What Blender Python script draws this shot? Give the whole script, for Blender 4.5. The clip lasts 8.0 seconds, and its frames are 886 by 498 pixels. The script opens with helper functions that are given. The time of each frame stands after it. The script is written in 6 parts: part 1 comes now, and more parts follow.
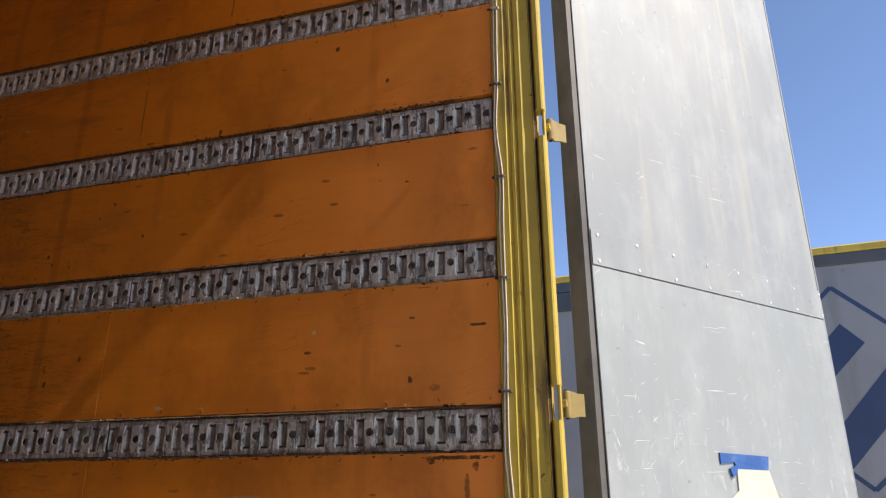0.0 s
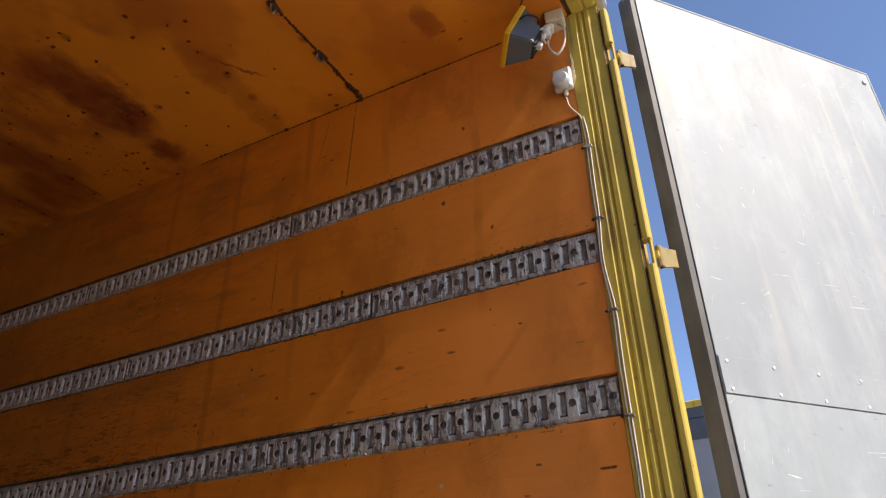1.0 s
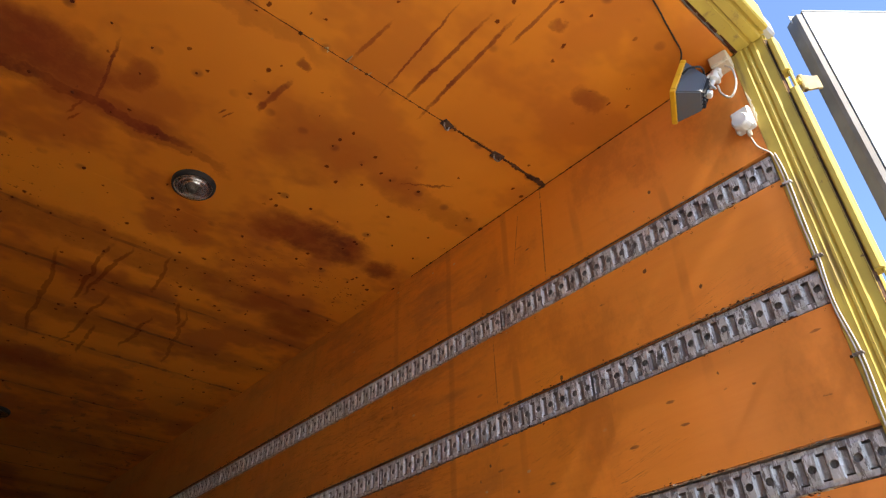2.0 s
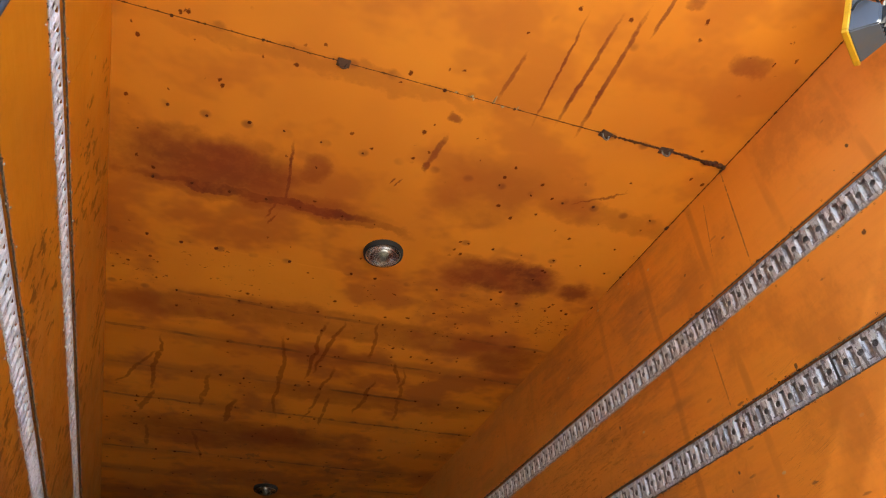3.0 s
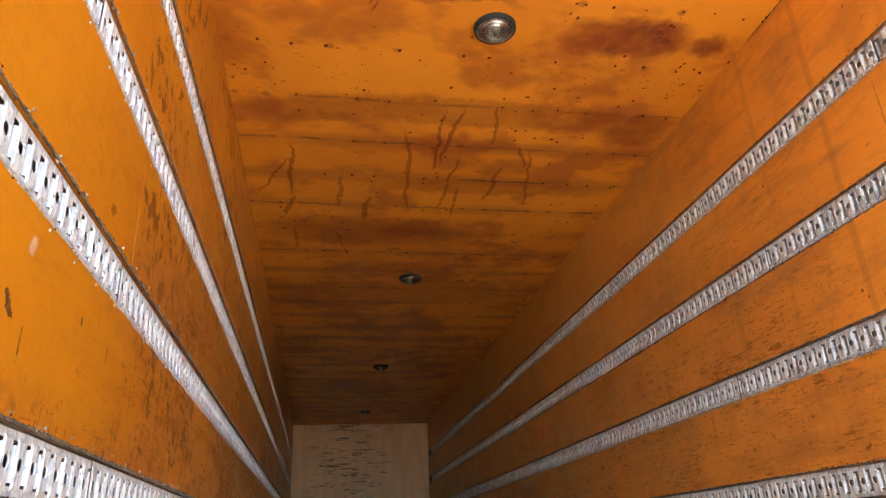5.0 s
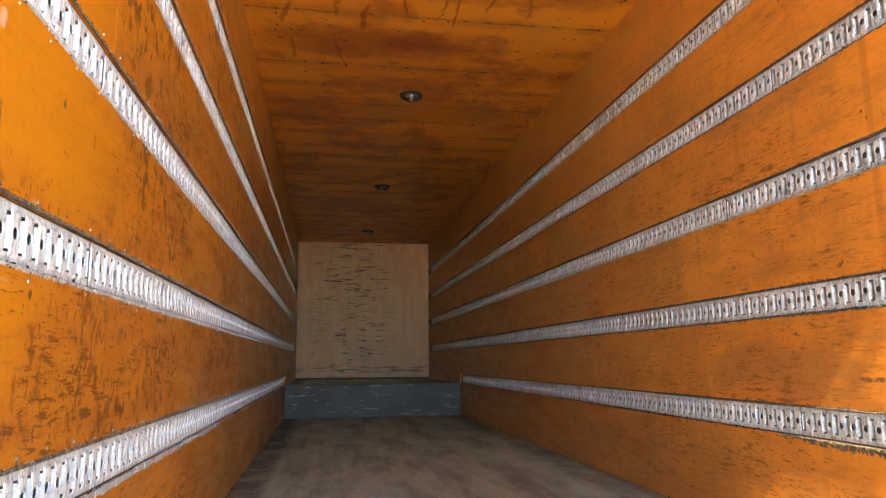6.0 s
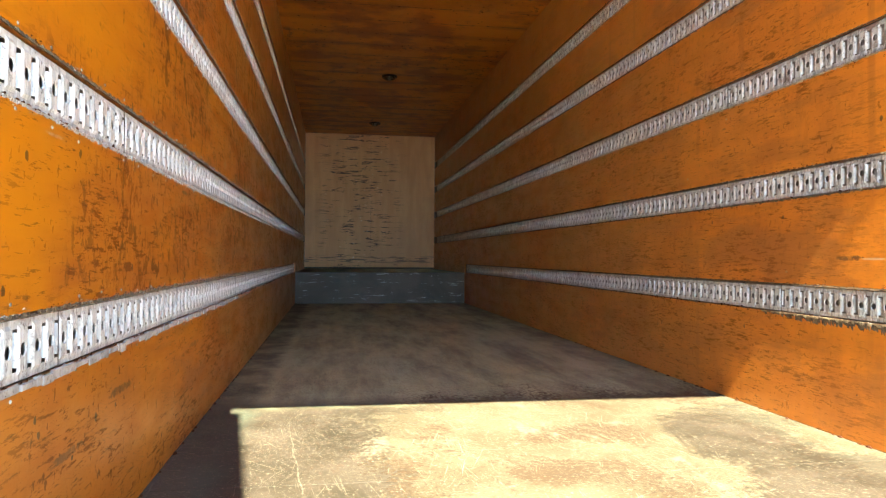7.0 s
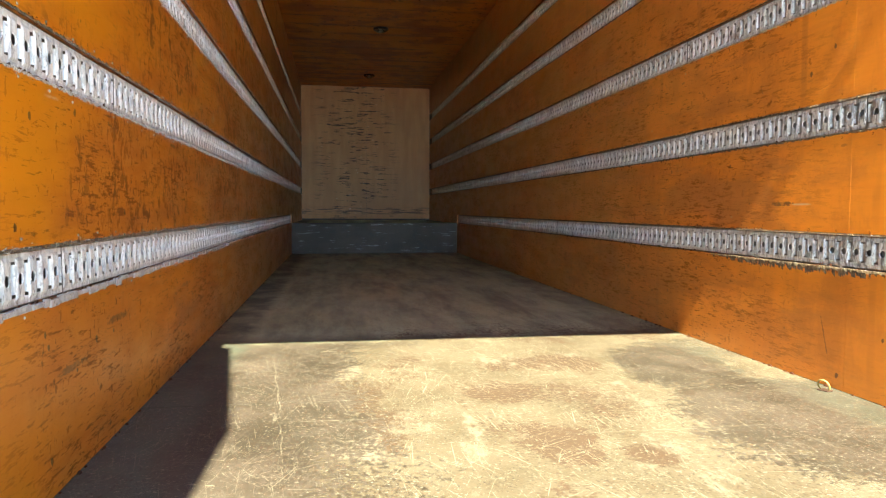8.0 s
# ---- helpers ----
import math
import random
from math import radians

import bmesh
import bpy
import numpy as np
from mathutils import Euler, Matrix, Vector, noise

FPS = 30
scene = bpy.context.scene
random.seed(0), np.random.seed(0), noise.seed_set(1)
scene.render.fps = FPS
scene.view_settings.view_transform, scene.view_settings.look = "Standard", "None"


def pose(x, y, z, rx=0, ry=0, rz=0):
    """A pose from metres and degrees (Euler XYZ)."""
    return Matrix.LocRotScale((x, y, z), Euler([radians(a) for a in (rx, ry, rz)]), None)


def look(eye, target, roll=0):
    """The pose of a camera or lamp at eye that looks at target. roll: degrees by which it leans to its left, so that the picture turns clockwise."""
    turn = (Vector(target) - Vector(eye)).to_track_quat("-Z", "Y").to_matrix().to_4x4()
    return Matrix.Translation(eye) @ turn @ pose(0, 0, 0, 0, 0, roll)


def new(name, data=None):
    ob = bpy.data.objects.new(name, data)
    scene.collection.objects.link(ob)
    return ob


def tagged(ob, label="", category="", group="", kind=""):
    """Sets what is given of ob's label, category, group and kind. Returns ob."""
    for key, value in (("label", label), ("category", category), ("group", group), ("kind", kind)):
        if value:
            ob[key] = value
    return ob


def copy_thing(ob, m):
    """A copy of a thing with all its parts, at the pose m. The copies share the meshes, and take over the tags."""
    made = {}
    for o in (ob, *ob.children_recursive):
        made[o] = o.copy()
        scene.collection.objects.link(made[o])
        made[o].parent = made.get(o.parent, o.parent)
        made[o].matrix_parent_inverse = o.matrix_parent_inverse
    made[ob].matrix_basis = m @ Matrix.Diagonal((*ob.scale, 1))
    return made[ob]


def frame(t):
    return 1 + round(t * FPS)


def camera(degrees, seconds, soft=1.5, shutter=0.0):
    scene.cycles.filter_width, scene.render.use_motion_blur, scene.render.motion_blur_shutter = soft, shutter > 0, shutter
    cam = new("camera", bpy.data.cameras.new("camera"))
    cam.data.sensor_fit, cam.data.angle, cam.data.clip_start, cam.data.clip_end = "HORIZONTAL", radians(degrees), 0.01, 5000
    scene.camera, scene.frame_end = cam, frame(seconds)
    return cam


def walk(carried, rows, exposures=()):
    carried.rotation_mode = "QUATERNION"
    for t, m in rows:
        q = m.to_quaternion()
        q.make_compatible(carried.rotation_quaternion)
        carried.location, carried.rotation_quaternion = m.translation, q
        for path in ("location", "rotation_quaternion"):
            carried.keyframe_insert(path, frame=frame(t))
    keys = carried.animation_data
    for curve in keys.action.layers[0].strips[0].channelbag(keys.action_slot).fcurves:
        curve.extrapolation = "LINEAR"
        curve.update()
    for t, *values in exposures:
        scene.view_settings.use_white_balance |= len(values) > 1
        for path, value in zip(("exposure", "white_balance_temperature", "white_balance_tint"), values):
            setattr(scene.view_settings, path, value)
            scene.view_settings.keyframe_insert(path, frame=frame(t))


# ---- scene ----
cam = camera(64.7, 8.0, soft=1.2)
PATH = [
    (0, (-0.673, -0.389, 0.822), (1.137, 0.139, 1.488), -0.2),
    (0.5, (-0.681, -0.426, 0.837), (1.003, 0.226, 1.696), -0.7),
    (1, (-0.69, -0.451, 0.852), (0.842, 0.352, 1.858), -1.2),
    (1.5, (-0.69, -0.494, 0.851), (0.626, 0.507, 1.977), -1.1),
    (2, (-0.742, -0.528, 0.866), (0.339, 0.664, 2.053), -1.5),
    (2.2, (-0.753, -0.531, 0.867), (0.228, 0.723, 2.078), -1.8),
    (3.3, (-0.748, -0.584, 0.875), (-0.242, 0.885, 2.134), -4.1),
    (3.5, (-0.75, -0.591, 0.876), (-0.292, 0.904, 2.124), -4.8),
    (4, (-0.741, -0.579, 0.873), (-0.37, 1.0, 2.043), -5.0),
    (4.5, (-0.735, -0.532, 0.865), (-0.401, 1.159, 1.879), -4.1),
    (5, (-0.718, -0.484, 0.834), (-0.39, 1.326, 1.619), -2.5),
    (5.2, (-0.704, -0.474, 0.819), (-0.37, 1.374, 1.507), -1.9),
    (6.3, (-0.663, -0.508, 0.732), (-0.348, 1.457, 0.935), -0.0),
    (6.5, (-0.667, -0.525, 0.712), (-0.356, 1.445, 0.852), 0.2),
    (7, (-0.693, -0.641, 0.676), (-0.383, 1.334, 0.699), 0.4),
    (7.5, (-0.666, -0.786, 0.677), (-0.357, 1.19, 0.621), 0.4),
    (8, (-0.59, -0.916, 0.655), (-0.287, 1.057, 0.542), 0.2),
]
EXPOSURES = [(0.0, 1.66, 7600, 13), (1.0, 1.73, 7600, 14), (1.5, 1.84, 7500, 14), (2.0, 2.76, 7150, 12), (2.2, 2.92, 7050, 10), (3.3, 3.68, 7000, 5), (4.2, 3.74, 7050, 3), (5.0, 4.25, 7150, 1), (6.5, 4.58, 7250, -3), (7.0, 4.40, 7350, -4), (8.0, 4.06, 7250, -4)]
walk(cam, [(t, look(eye, target, roll)) for t, eye, target, roll in PATH], EXPOSURES)
SUN, SKY = 2.25, 0.097

# ---- light ----
SUN_TRAVEL = Vector((0.030, 0.906, -1.0))
world = bpy.data.worlds.new("world")
scene.world = world
world.use_nodes = True
wn = world.node_tree
sky = wn.nodes.new("ShaderNodeTexSky")
sky.sky_type = "NISHITA"
sky.sun_disc = False
sky.sun_elevation = radians(47.8)
sky.sun_rotation = radians(181.4)
sky.altitude = 5000
sky.air_density, sky.dust_density, sky.ozone_density = 1.0, 0.6, 5.0
bg = wn.nodes["Background"]
bg.inputs["Strength"].default_value = SKY
wn.links.new(sky.outputs[0], bg.inputs[0])
sun_data = bpy.data.lights.new("sun", "SUN")
sun_data.energy, sun_data.angle, sun_data.color = SUN, radians(0.53), (1.0, 0.95, 0.86)
sun = new("sun", sun_data)
sun.rotation_mode = "QUATERNION"
sun.rotation_quaternion = SUN_TRAVEL.to_track_quat("-Z", "Y")
sun.location = (-2, -14, 15)


# ---- materials ----
class Nodes:
    """Short hand for building a node material."""

    def __init__(self, name):
        self.mat = bpy.data.materials.new(name)
        self.mat.use_nodes = True
        self.tree = self.mat.node_tree
        self.bsdf = self.tree.nodes["Principled BSDF"]
        self.geo = self.tree.nodes.new("ShaderNodeNewGeometry")
        self.pos = self.geo.outputs["Position"]

    def put(self, socket, value):
        if hasattr(value, "links"):
            self.tree.links.new(value, socket)
        elif isinstance(value, tuple) and len(value) == 3 and socket.type == "RGBA":
            socket.default_value = (*value, 1)
        else:
            socket.default_value = value

    def math(self, op, a, b=0.0, clamp=False):
        n = self.tree.nodes.new("ShaderNodeMath")
        n.operation, n.use_clamp = op, clamp
        self.put(n.inputs[0], a)
        self.put(n.inputs[1], b)
        return n.outputs[0]

    def step(self, v, lo, hi, a=0.0, b=1.0):
        n = self.tree.nodes.new("ShaderNodeMapRange")
        n.interpolation_type = "SMOOTHSTEP"
        for i, x in enumerate((v, lo, hi, a, b)):
            self.put(n.inputs[i], x)
        return n.outputs[0]

    def stretch(self, sx, sy, sz, off=(0, 0, 0), rot=(0, 0, 0), vec=None):
        n = self.tree.nodes.new("ShaderNodeMapping")
        self.put(n.inputs["Vector"], vec if vec else self.pos)
        n.inputs["Scale"].default_value = (sx, sy, sz)
        n.inputs["Location"].default_value = off
        n.inputs["Rotation"].default_value = rot
        return n.outputs[0]

    def noise(self, scale, detail=4.0, rough=0.55, vec=None, distort=0.0):
        n = self.tree.nodes.new("ShaderNodeTexNoise")
        self.put(n.inputs["Vector"], vec if vec else self.pos)
        for key, x in (("Scale", scale), ("Detail", detail), ("Roughness", rough), ("Distortion", distort)):
            n.inputs[key].default_value = x
        return n.outputs["Fac"]

    def cells(self, scale, feature="F1", vec=None, rnd=1.0):
        n = self.tree.nodes.new("ShaderNodeTexVoronoi")
        n.feature = feature
        self.put(n.inputs["Vector"], vec if vec else self.pos)
        n.inputs["Scale"].default_value = scale
        n.inputs["Randomness"].default_value = rnd
        return n.outputs["Distance"]

    def xyz(self):
        n = self.tree.nodes.new("ShaderNodeSeparateXYZ")
        self.put(n.inputs[0], self.pos)
        return n.outputs

    def mix(self, fac, a, b):
        n = self.tree.nodes.new("ShaderNodeMix")
        n.data_type = "RGBA"
        self.put(n.inputs[0], fac)
        self.put(n.inputs[6], a)
        self.put(n.inputs[7], b)
        return n.outputs[2]

    def patches(self, u, v, rows, warp=None, lo=1.7, hi=0.1):
        """The mask of stains: rows of centre u, v, half sizes, strength and, maybe, a slant of u along v."""
        mask = None
        for cu, cv, ru, rv, k, *slant in rows:
            off = self.math("SUBTRACT", u, cu)
            dv = self.math("SUBTRACT", v, cv)
            if slant:
                off = self.math("SUBTRACT", off, self.math("MULTIPLY", dv, slant[0]))
            d = self.math("ADD", self.math("POWER", self.math("ABSOLUTE", self.math("DIVIDE", off, ru)), 2.6), self.math("POWER", self.math("ABSOLUTE", self.math("DIVIDE", dv, rv)), 2.6))
            if warp is not None:
                d = self.math("ADD", d, warp)
            m = self.step(d, lo, hi, 0.0, k)
            mask = m if mask is None else self.math("MAXIMUM", mask, m)
        return mask

    def random(self):
        return self.tree.nodes.new("ShaderNodeObjectInfo").outputs["Random"]

    def bump(self, height, strength, distance=0.01):
        n = self.tree.nodes.new("ShaderNodeBump")
        n.inputs["Strength"].default_value = strength
        n.inputs["Distance"].default_value = distance
        self.put(n.inputs["Height"], height)
        self.put(self.bsdf.inputs["Normal"], n.outputs[0])

    def done(self, color, rough, metal=0.0, spec=0.5):
        self.put(self.bsdf.inputs["Base Color"], color)
        self.put(self.bsdf.inputs["Roughness"], rough)
        self.put(self.bsdf.inputs["Metallic"], metal)
        self.put(self.bsdf.inputs["Specular IOR Level"], spec)
        return self.mat


def wall_plywood():
    n = Nodes("orange_plywood_wall")
    x, y, z = n.xyz()
    big = n.noise(1.3, 3)
    grain = n.noise(3.0, 5, vec=n.stretch(1, 1.2, 14))
    col = n.mix(n.step(big, 0.35, 0.65), (0.73, 0.268, 0.020), (0.63, 0.216, 0.018))
    col = n.mix(n.math("MULTIPLY", n.step(grain, 0.4, 0.75), 0.35), col, ORANGE_C)
    # each sheet slightly different
    col = n.mix(n.math("MULTIPLY", n.random(), 0.12), col, ORANGE_C)
    # uneven daylight put into the colour: one side redder and lighter, the other darker
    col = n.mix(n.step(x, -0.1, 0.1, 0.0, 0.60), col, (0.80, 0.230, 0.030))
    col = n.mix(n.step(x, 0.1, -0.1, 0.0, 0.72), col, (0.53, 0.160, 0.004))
    # daylight sheen next to the doorway put into the colour
    door_sheen = n.math("MULTIPLY", n.step(y, 1.1, 0.0, 0.0, 0.34), n.step(n.noise(1.7, 4, 0.6, vec=n.stretch(1, 1, 0.6, (5, 2, 7))), 0.30, 0.62, 0.55, 1.0))
    col = n.mix(n.math("MULTIPLY", door_sheen, n.step(x, -0.1, 0.1)), col, (0.86, 0.32, 0.12))
    # scuffed zone: begins a little inside the doorway, strongest at hip height
    zone = n.math("MULTIPLY", n.step(y, 0.8, 2.1, 0.12, 1.0), n.step(z, 1.4, 2.5, 1.0, 0.30))
    zone = n.math("MULTIPLY", zone, n.math("MAXIMUM", n.step(y, 1.1, 2.3, 0.12, 1.0), n.step(x, 0.1, -0.1)))
    port = n.step(x, 0.1, -0.1, 0.22, 1.0)
    low = n.math("MULTIPLY", n.math("MULTIPLY", n.step(y, 0.25, 0.9), n.step(z, 1.20, 1.02)), n.step(x, 0.1, -0.1))
    zone = n.math("MAXIMUM", zone, n.math("MULTIPLY", low, 0.9))
    clump = n.math("MULTIPLY", zone, n.step(n.noise(1.5, 4, 0.6, vec=n.stretch(1, 1, 1.2, (2, 8, 4))), 0.40, 0.54))
    faint = n.math("MULTIPLY", n.step(n.noise(3.4, 5, 0.65, vec=n.stretch(1, 0.6, 2.6)), 0.42, 0.68), zone)
    half = n.step(x, 0.1, -0.1, 0.75, 1.0)
    col = n.mix(n.math("MULTIPLY", n.math("MULTIPLY", faint, 0.32), half), col, (0.27, 0.060, 0.011))
    col = n.mix(n.math("MULTIPLY", n.math("MULTIPLY", clump, 0.30), half), col, (0.28, 0.060, 0.011))
    ragged = n.step(n.noise(5.0, 3, 0.6, vec=n.stretch(1, 1.3, 0.7, (4, 4, 4))), 0.40, 0.52)
    dab = n.noise(30.0, 5, 0.66, vec=n.stretch(1, 1.4, 0.70, (2, 0, 5)))
    dab = n.math("MULTIPLY", n.step(dab, 0.54, 0.56), n.math("MULTIPLY", n.math("MULTIPLY", clump, ragged), n.math("MULTIPLY", port, n.step(z, 0.50, 0.78, 0.12, 1.0))))
    blob = n.math("MULTIPLY", n.step(n.noise(34.0, 3, 0.6, vec=n.stretch(1, 1.3, 0.75, (6, 3, 8))), 0.645, 0.66), n.math("MULTIPLY", zone, n.step(x, 0.1, -0.1, 0.55, 1.0)))
    dab = n.math("MAXIMUM", dab, blob)
    lash = n.step(n.noise(34.0, 5, 0.72, vec=n.stretch(1, 0.40, 3.4, (9, 4, 2))), 0.60, 0.615)
    lash = n.math("MULTIPLY", lash, n.math("MULTIPLY", zone, n.math("MAXIMUM", n.step(n.noise(1.7, 3, vec=n.stretch(1, 0.8, 1.6, (5, 1, 6))), 0.42, 0.52), n.step(z, 0.50, 0.42, 0.0, 0.6))))
    streak = n.noise(13.0, 7, 0.78, vec=n.stretch(1, 0.75, 4.5, (0, 4, 2)))
    streak = n.math("MULTIPLY", n.step(streak, n.step(n.noise(2.7, 3, vec=n.stretch(1, 0.7, 2, (3, 3, 3))), 0.35, 0.62, 0.61, 0.53), n.step(n.noise(2.7, 3, vec=n.stretch(1, 0.7, 2, (3, 3, 3))), 0.35, 0.62, 0.63, 0.55)), n.math("MAXIMUM", clump, n.math("MULTIPLY", zone, n.step(n.noise(2.2, 3, vec=n.stretch(1, 1, 2, (7, 7, 1))), 0.52, 0.60))))
    sweep = n.math("MULTIPLY", n.step(n.noise(2.4, 5, 0.65, vec=n.stretch(1, 0.5, 3.0, (1, 8, 3))), 0.52, 0.66), n.step(y, 0.8, 2.2))
    col = n.mix(n.math("MULTIPLY", n.math("MULTIPLY", sweep, 0.45), half), col, (0.20, 0.055, 0.016))
    col = n.mix(n.math("MULTIPLY", dab, n.step(n.noise(6.0, 3), 0.35, 0.62, 0.45, 0.92)), col, (0.095, 0.026, 0.011))
    col = n.mix(n.math("MULTIPLY", streak, 0.8), col, (0.11, 0.032, 0.013))
    col = n.mix(n.math("MULTIPLY", lash, 0.85), col, (0.075, 0.028, 0.014))
    # clusters of coarse brown dabs, taller than wide, where freight has rubbed
    pack = n.step(n.noise(1.35, 4, 0.62, vec=n.stretch(1, 1, 1.3, (3, 6, 2))), 0.465, 0.575)
    pack = n.math("MULTIPLY", n.math("MULTIPLY", pack, n.step(y, 0.7, 1.4)), n.math("MULTIPLY", n.step(x, 0.1, -0.1, 0.45, 1.0), n.step(z, 0.45, 0.62, 0.3, 1.0)))
    smudge = n.noise(17.0, 5, 0.66, vec=n.stretch(1, 1.0, 0.85, (1, 7, 3), rot=(0.12, 0, 0)))
    smudge = n.math("MULTIPLY", n.step(smudge, n.step(pack, 0.0, 1.0, 0.74, 0.53), n.step(pack, 0.0, 1.0, 0.78, 0.575)), n.step(pack, 0.02, 0.2))
    col = n.mix(n.math("MULTIPLY", smudge, n.step(n.noise(7.0, 3, vec=n.stretch(1, 1, 1, (4, 1, 1))), 0.36, 0.60, 0.50, 0.92)), col, (0.110, 0.031, 0.010))
    # single marks: dark gouges, pale grazes, a seam line down from the ceiling
    left = n.step(x, 0.1, -0.1)
    torn = n.math("MULTIPLY", n.math("SUBTRACT", n.noise(70.0, 4, 0.7, vec=n.stretch(1, 0.7, 1)), 0.45), 4.0)
    dark = n.patches(y, z, ((0.056, 1.283, 0.028, 0.0045, 1.0), (0.12, 0.920, 0.10, 0.006, 1.0), (0.20, 0.915, 0.016, 0.012, 1.0), (0.075, 0.897, 0.010, 0.014, 0.9), (0.985, 2.74, 0.004, 0.25, 0.8, -0.06),
                            (1.14, 2.80, 0.003, 0.14, 0.5, -0.2), (1.33, 2.2, 0.004, 0.16, 0.5), (1.72, 0.682, 0.075, 0.010, 1.0), (1.45, 0.20, 0.004, 0.09, 0.8, 0.3),
                            (0.59, 1.23, 0.012, 0.005, 0.9), (0.26, 1.315, 0.010, 0.004, 0.8), (0.60, 1.17, 0.025, 0.005, 0.6), (0.30, 1.235, 0.010, 0.004, 0.9), (0.11, 1.42, 0.030, 0.003, 0.7), (0.22, 1.405, 0.025, 0.002, 0.6), (0.19, 1.11, 0.016, 0.012, 0.45), (0.10, 0.84, 0.008, 0.035, 0.7)), torn, 1.1, 0.6)
    darkl = n.patches(y, z, ((0.690, 1.225, 0.016, 0.024, 1.0, -0.5), (0.757, 1.18, 0.004, 0.035, 0.9), (1.24, 0.335, 0.11, 0.012, 0.8), (0.88, 0.27, 0.10, 0.010, 0.8), (2.2, 0.335, 0.10, 0.010, 0.7), (1.99, 0.90, 0.05, 0.008, 1.0)), torn, 1.1, 0.5)
    dark = n.math("ADD", n.math("MULTIPLY", dark, n.math("SUBTRACT", 1.0, left)), n.math("MULTIPLY", darkl, left))
    dark = n.math("MULTIPLY", dark, n.step(n.noise(40.0, 3), 0.30, 0.5, 0.5, 1.0))
    col = n.mix(n.math("MULTIPLY", dark, 0.9), col, (0.05, 0.020, 0.012))
    pale = n.patches(y, z, ((0.574, 1.292, 0.007, 0.007, 1.0), (1.10, 1.083, 0.010, 0.008, 1.0), (1.60, 0.680, 0.06, 0.004, 0.9), (0.33, 0.80, 0.003, 0.018, 0.9), (0.76, 0.82, 0.05, 0.005, 0.6)), None, 1.3, 0.5)
    palel = n.patches(y, z, ((0.735, 1.347, 0.018, 0.020, 0.7, 0.4), (2.93, 1.12, 0.05, 0.02, 0.7, 1.0), (0.80, 0.905, 0.05, 0.004, 0.4)), torn, 1.3, 0.4)
    pale = n.math("ADD", n.math("MULTIPLY", pale, n.math("SUBTRACT", 1.0, left)), n.math("MULTIPLY", palel, left))
    col = n.mix(n.math("MULTIPLY", pale, 0.7), col, (0.62, 0.46, 0.30))
    # thin long scratches and small nicks
    thin = n.noise(4.0, 2, 0.5, vec=n.stretch(1, 0.6, 26, (0, 2, 0), vec=n.stretch(1, 1, 1, rot=(0.25, 0, 0))))
    thin = n.math("MULTIPLY", n.step(n.math("ABSOLUTE", n.math("SUBTRACT", thin, 0.5)), 0.010, 0.0), n.step(n.noise(2.0, 2, vec=n.stretch(1, 1, 1, (5, 5, 5))), 0.52, 0.66))
    col = n.mix(n.math("MULTIPLY", thin, 0.6), col, (0.09, 0.03, 0.012))
    nick = n.math("MULTIPLY", n.step(n.math("ADD", n.cells(9.5, vec=n.stretch(1, 1, 0.7)), n.math("MULTIPLY", n.math("SUBTRACT", n.noise(60.0, 2), 0.5), 0.12)), 0.075, 0.06), n.step(n.noise(3.0, 2, vec=n.stretch(1, 1, 1, (1, 1, 9))), 0.445, 0.45))
    col = n.mix(n.math("MULTIPLY", nick, 0.85), col, (0.04, 0.018, 0.012))
    chip = n.math("MULTIPLY", n.step(n.cells(4.1, vec=n.stretch(1, 1, 1.7, (1, 2, 3))), 0.045, 0.03), n.step(y, 0.5, 1.5))
    col = n.mix(n.math("MULTIPLY", chip, 0.8), col, (0.55, 0.42, 0.28))
    tick = n.math("ADD", n.cells(7.5, vec=n.stretch(1, 0.55, 1.9, (4, 2, 6))), n.math("MULTIPLY", n.math("SUBTRACT", n.noise(45.0, 3, 0.7, vec=n.stretch(1, 0.6, 1.2)), 0.5), 0.16))
    tick = n.math("MULTIPLY", n.step(tick, 0.092, 0.055), n.math("MULTIPLY", n.step(n.noise(2.6, 2, vec=n.stretch(1, 1, 1, (2, 4, 9))), 0.46, 0.50), n.step(x, -0.1, 0.1)))
    col = n.mix(n.math("MULTIPLY", tick, n.step(n.noise(9.0, 2), 0.35, 0.65, 0.35, 0.85)), col, (0.13, 0.045, 0.020))
    veil = n.math("MULTIPLY", n.step(n.noise(1.9, 6, 0.68, vec=n.stretch(1, 0.55, 1.9, (9, 5, 1))), 0.50, 0.64), n.math("MULTIPLY", n.step(y, 0.9, 1.8), n.step(x, -0.1, 0.1, 0.25, 0.55)))
    col = n.mix(veil, col, (0.29, 0.100, 0.030))
    # darker lines where the studs stand behind the sheets, and soft handled patches
    stud = n.math("COSINE", n.math("MULTIPLY", n.math("ADD", y, n.math("MULTIPLY", n.math("SUBTRACT", n.noise(1.5, 2), 0.5), 0.05)), 2 * math.pi / 0.4035))
    stud = n.math("MULTIPLY", n.step(stud, 0.93, 1.0), n.step(n.noise(1.4, 4, 0.65, vec=n.stretch(1, 1.2, 0.8, (3, 9, 4))), 0.42, 0.60, 0.0, 0.34))
    soiled = n.step(n.noise(2.3, 6, 0.7, vec=n.stretch(1, 1, 0.7, (7, 2, 3))), 0.47, 0.66, 0.0, 0.34)
    col = n.mix(n.math("MULTIPLY", n.math("MAXIMUM", stud, soiled), n.step(x, -0.1, 0.1, 0.35, 1.0)), col, (0.25, 0.062, 0.014))
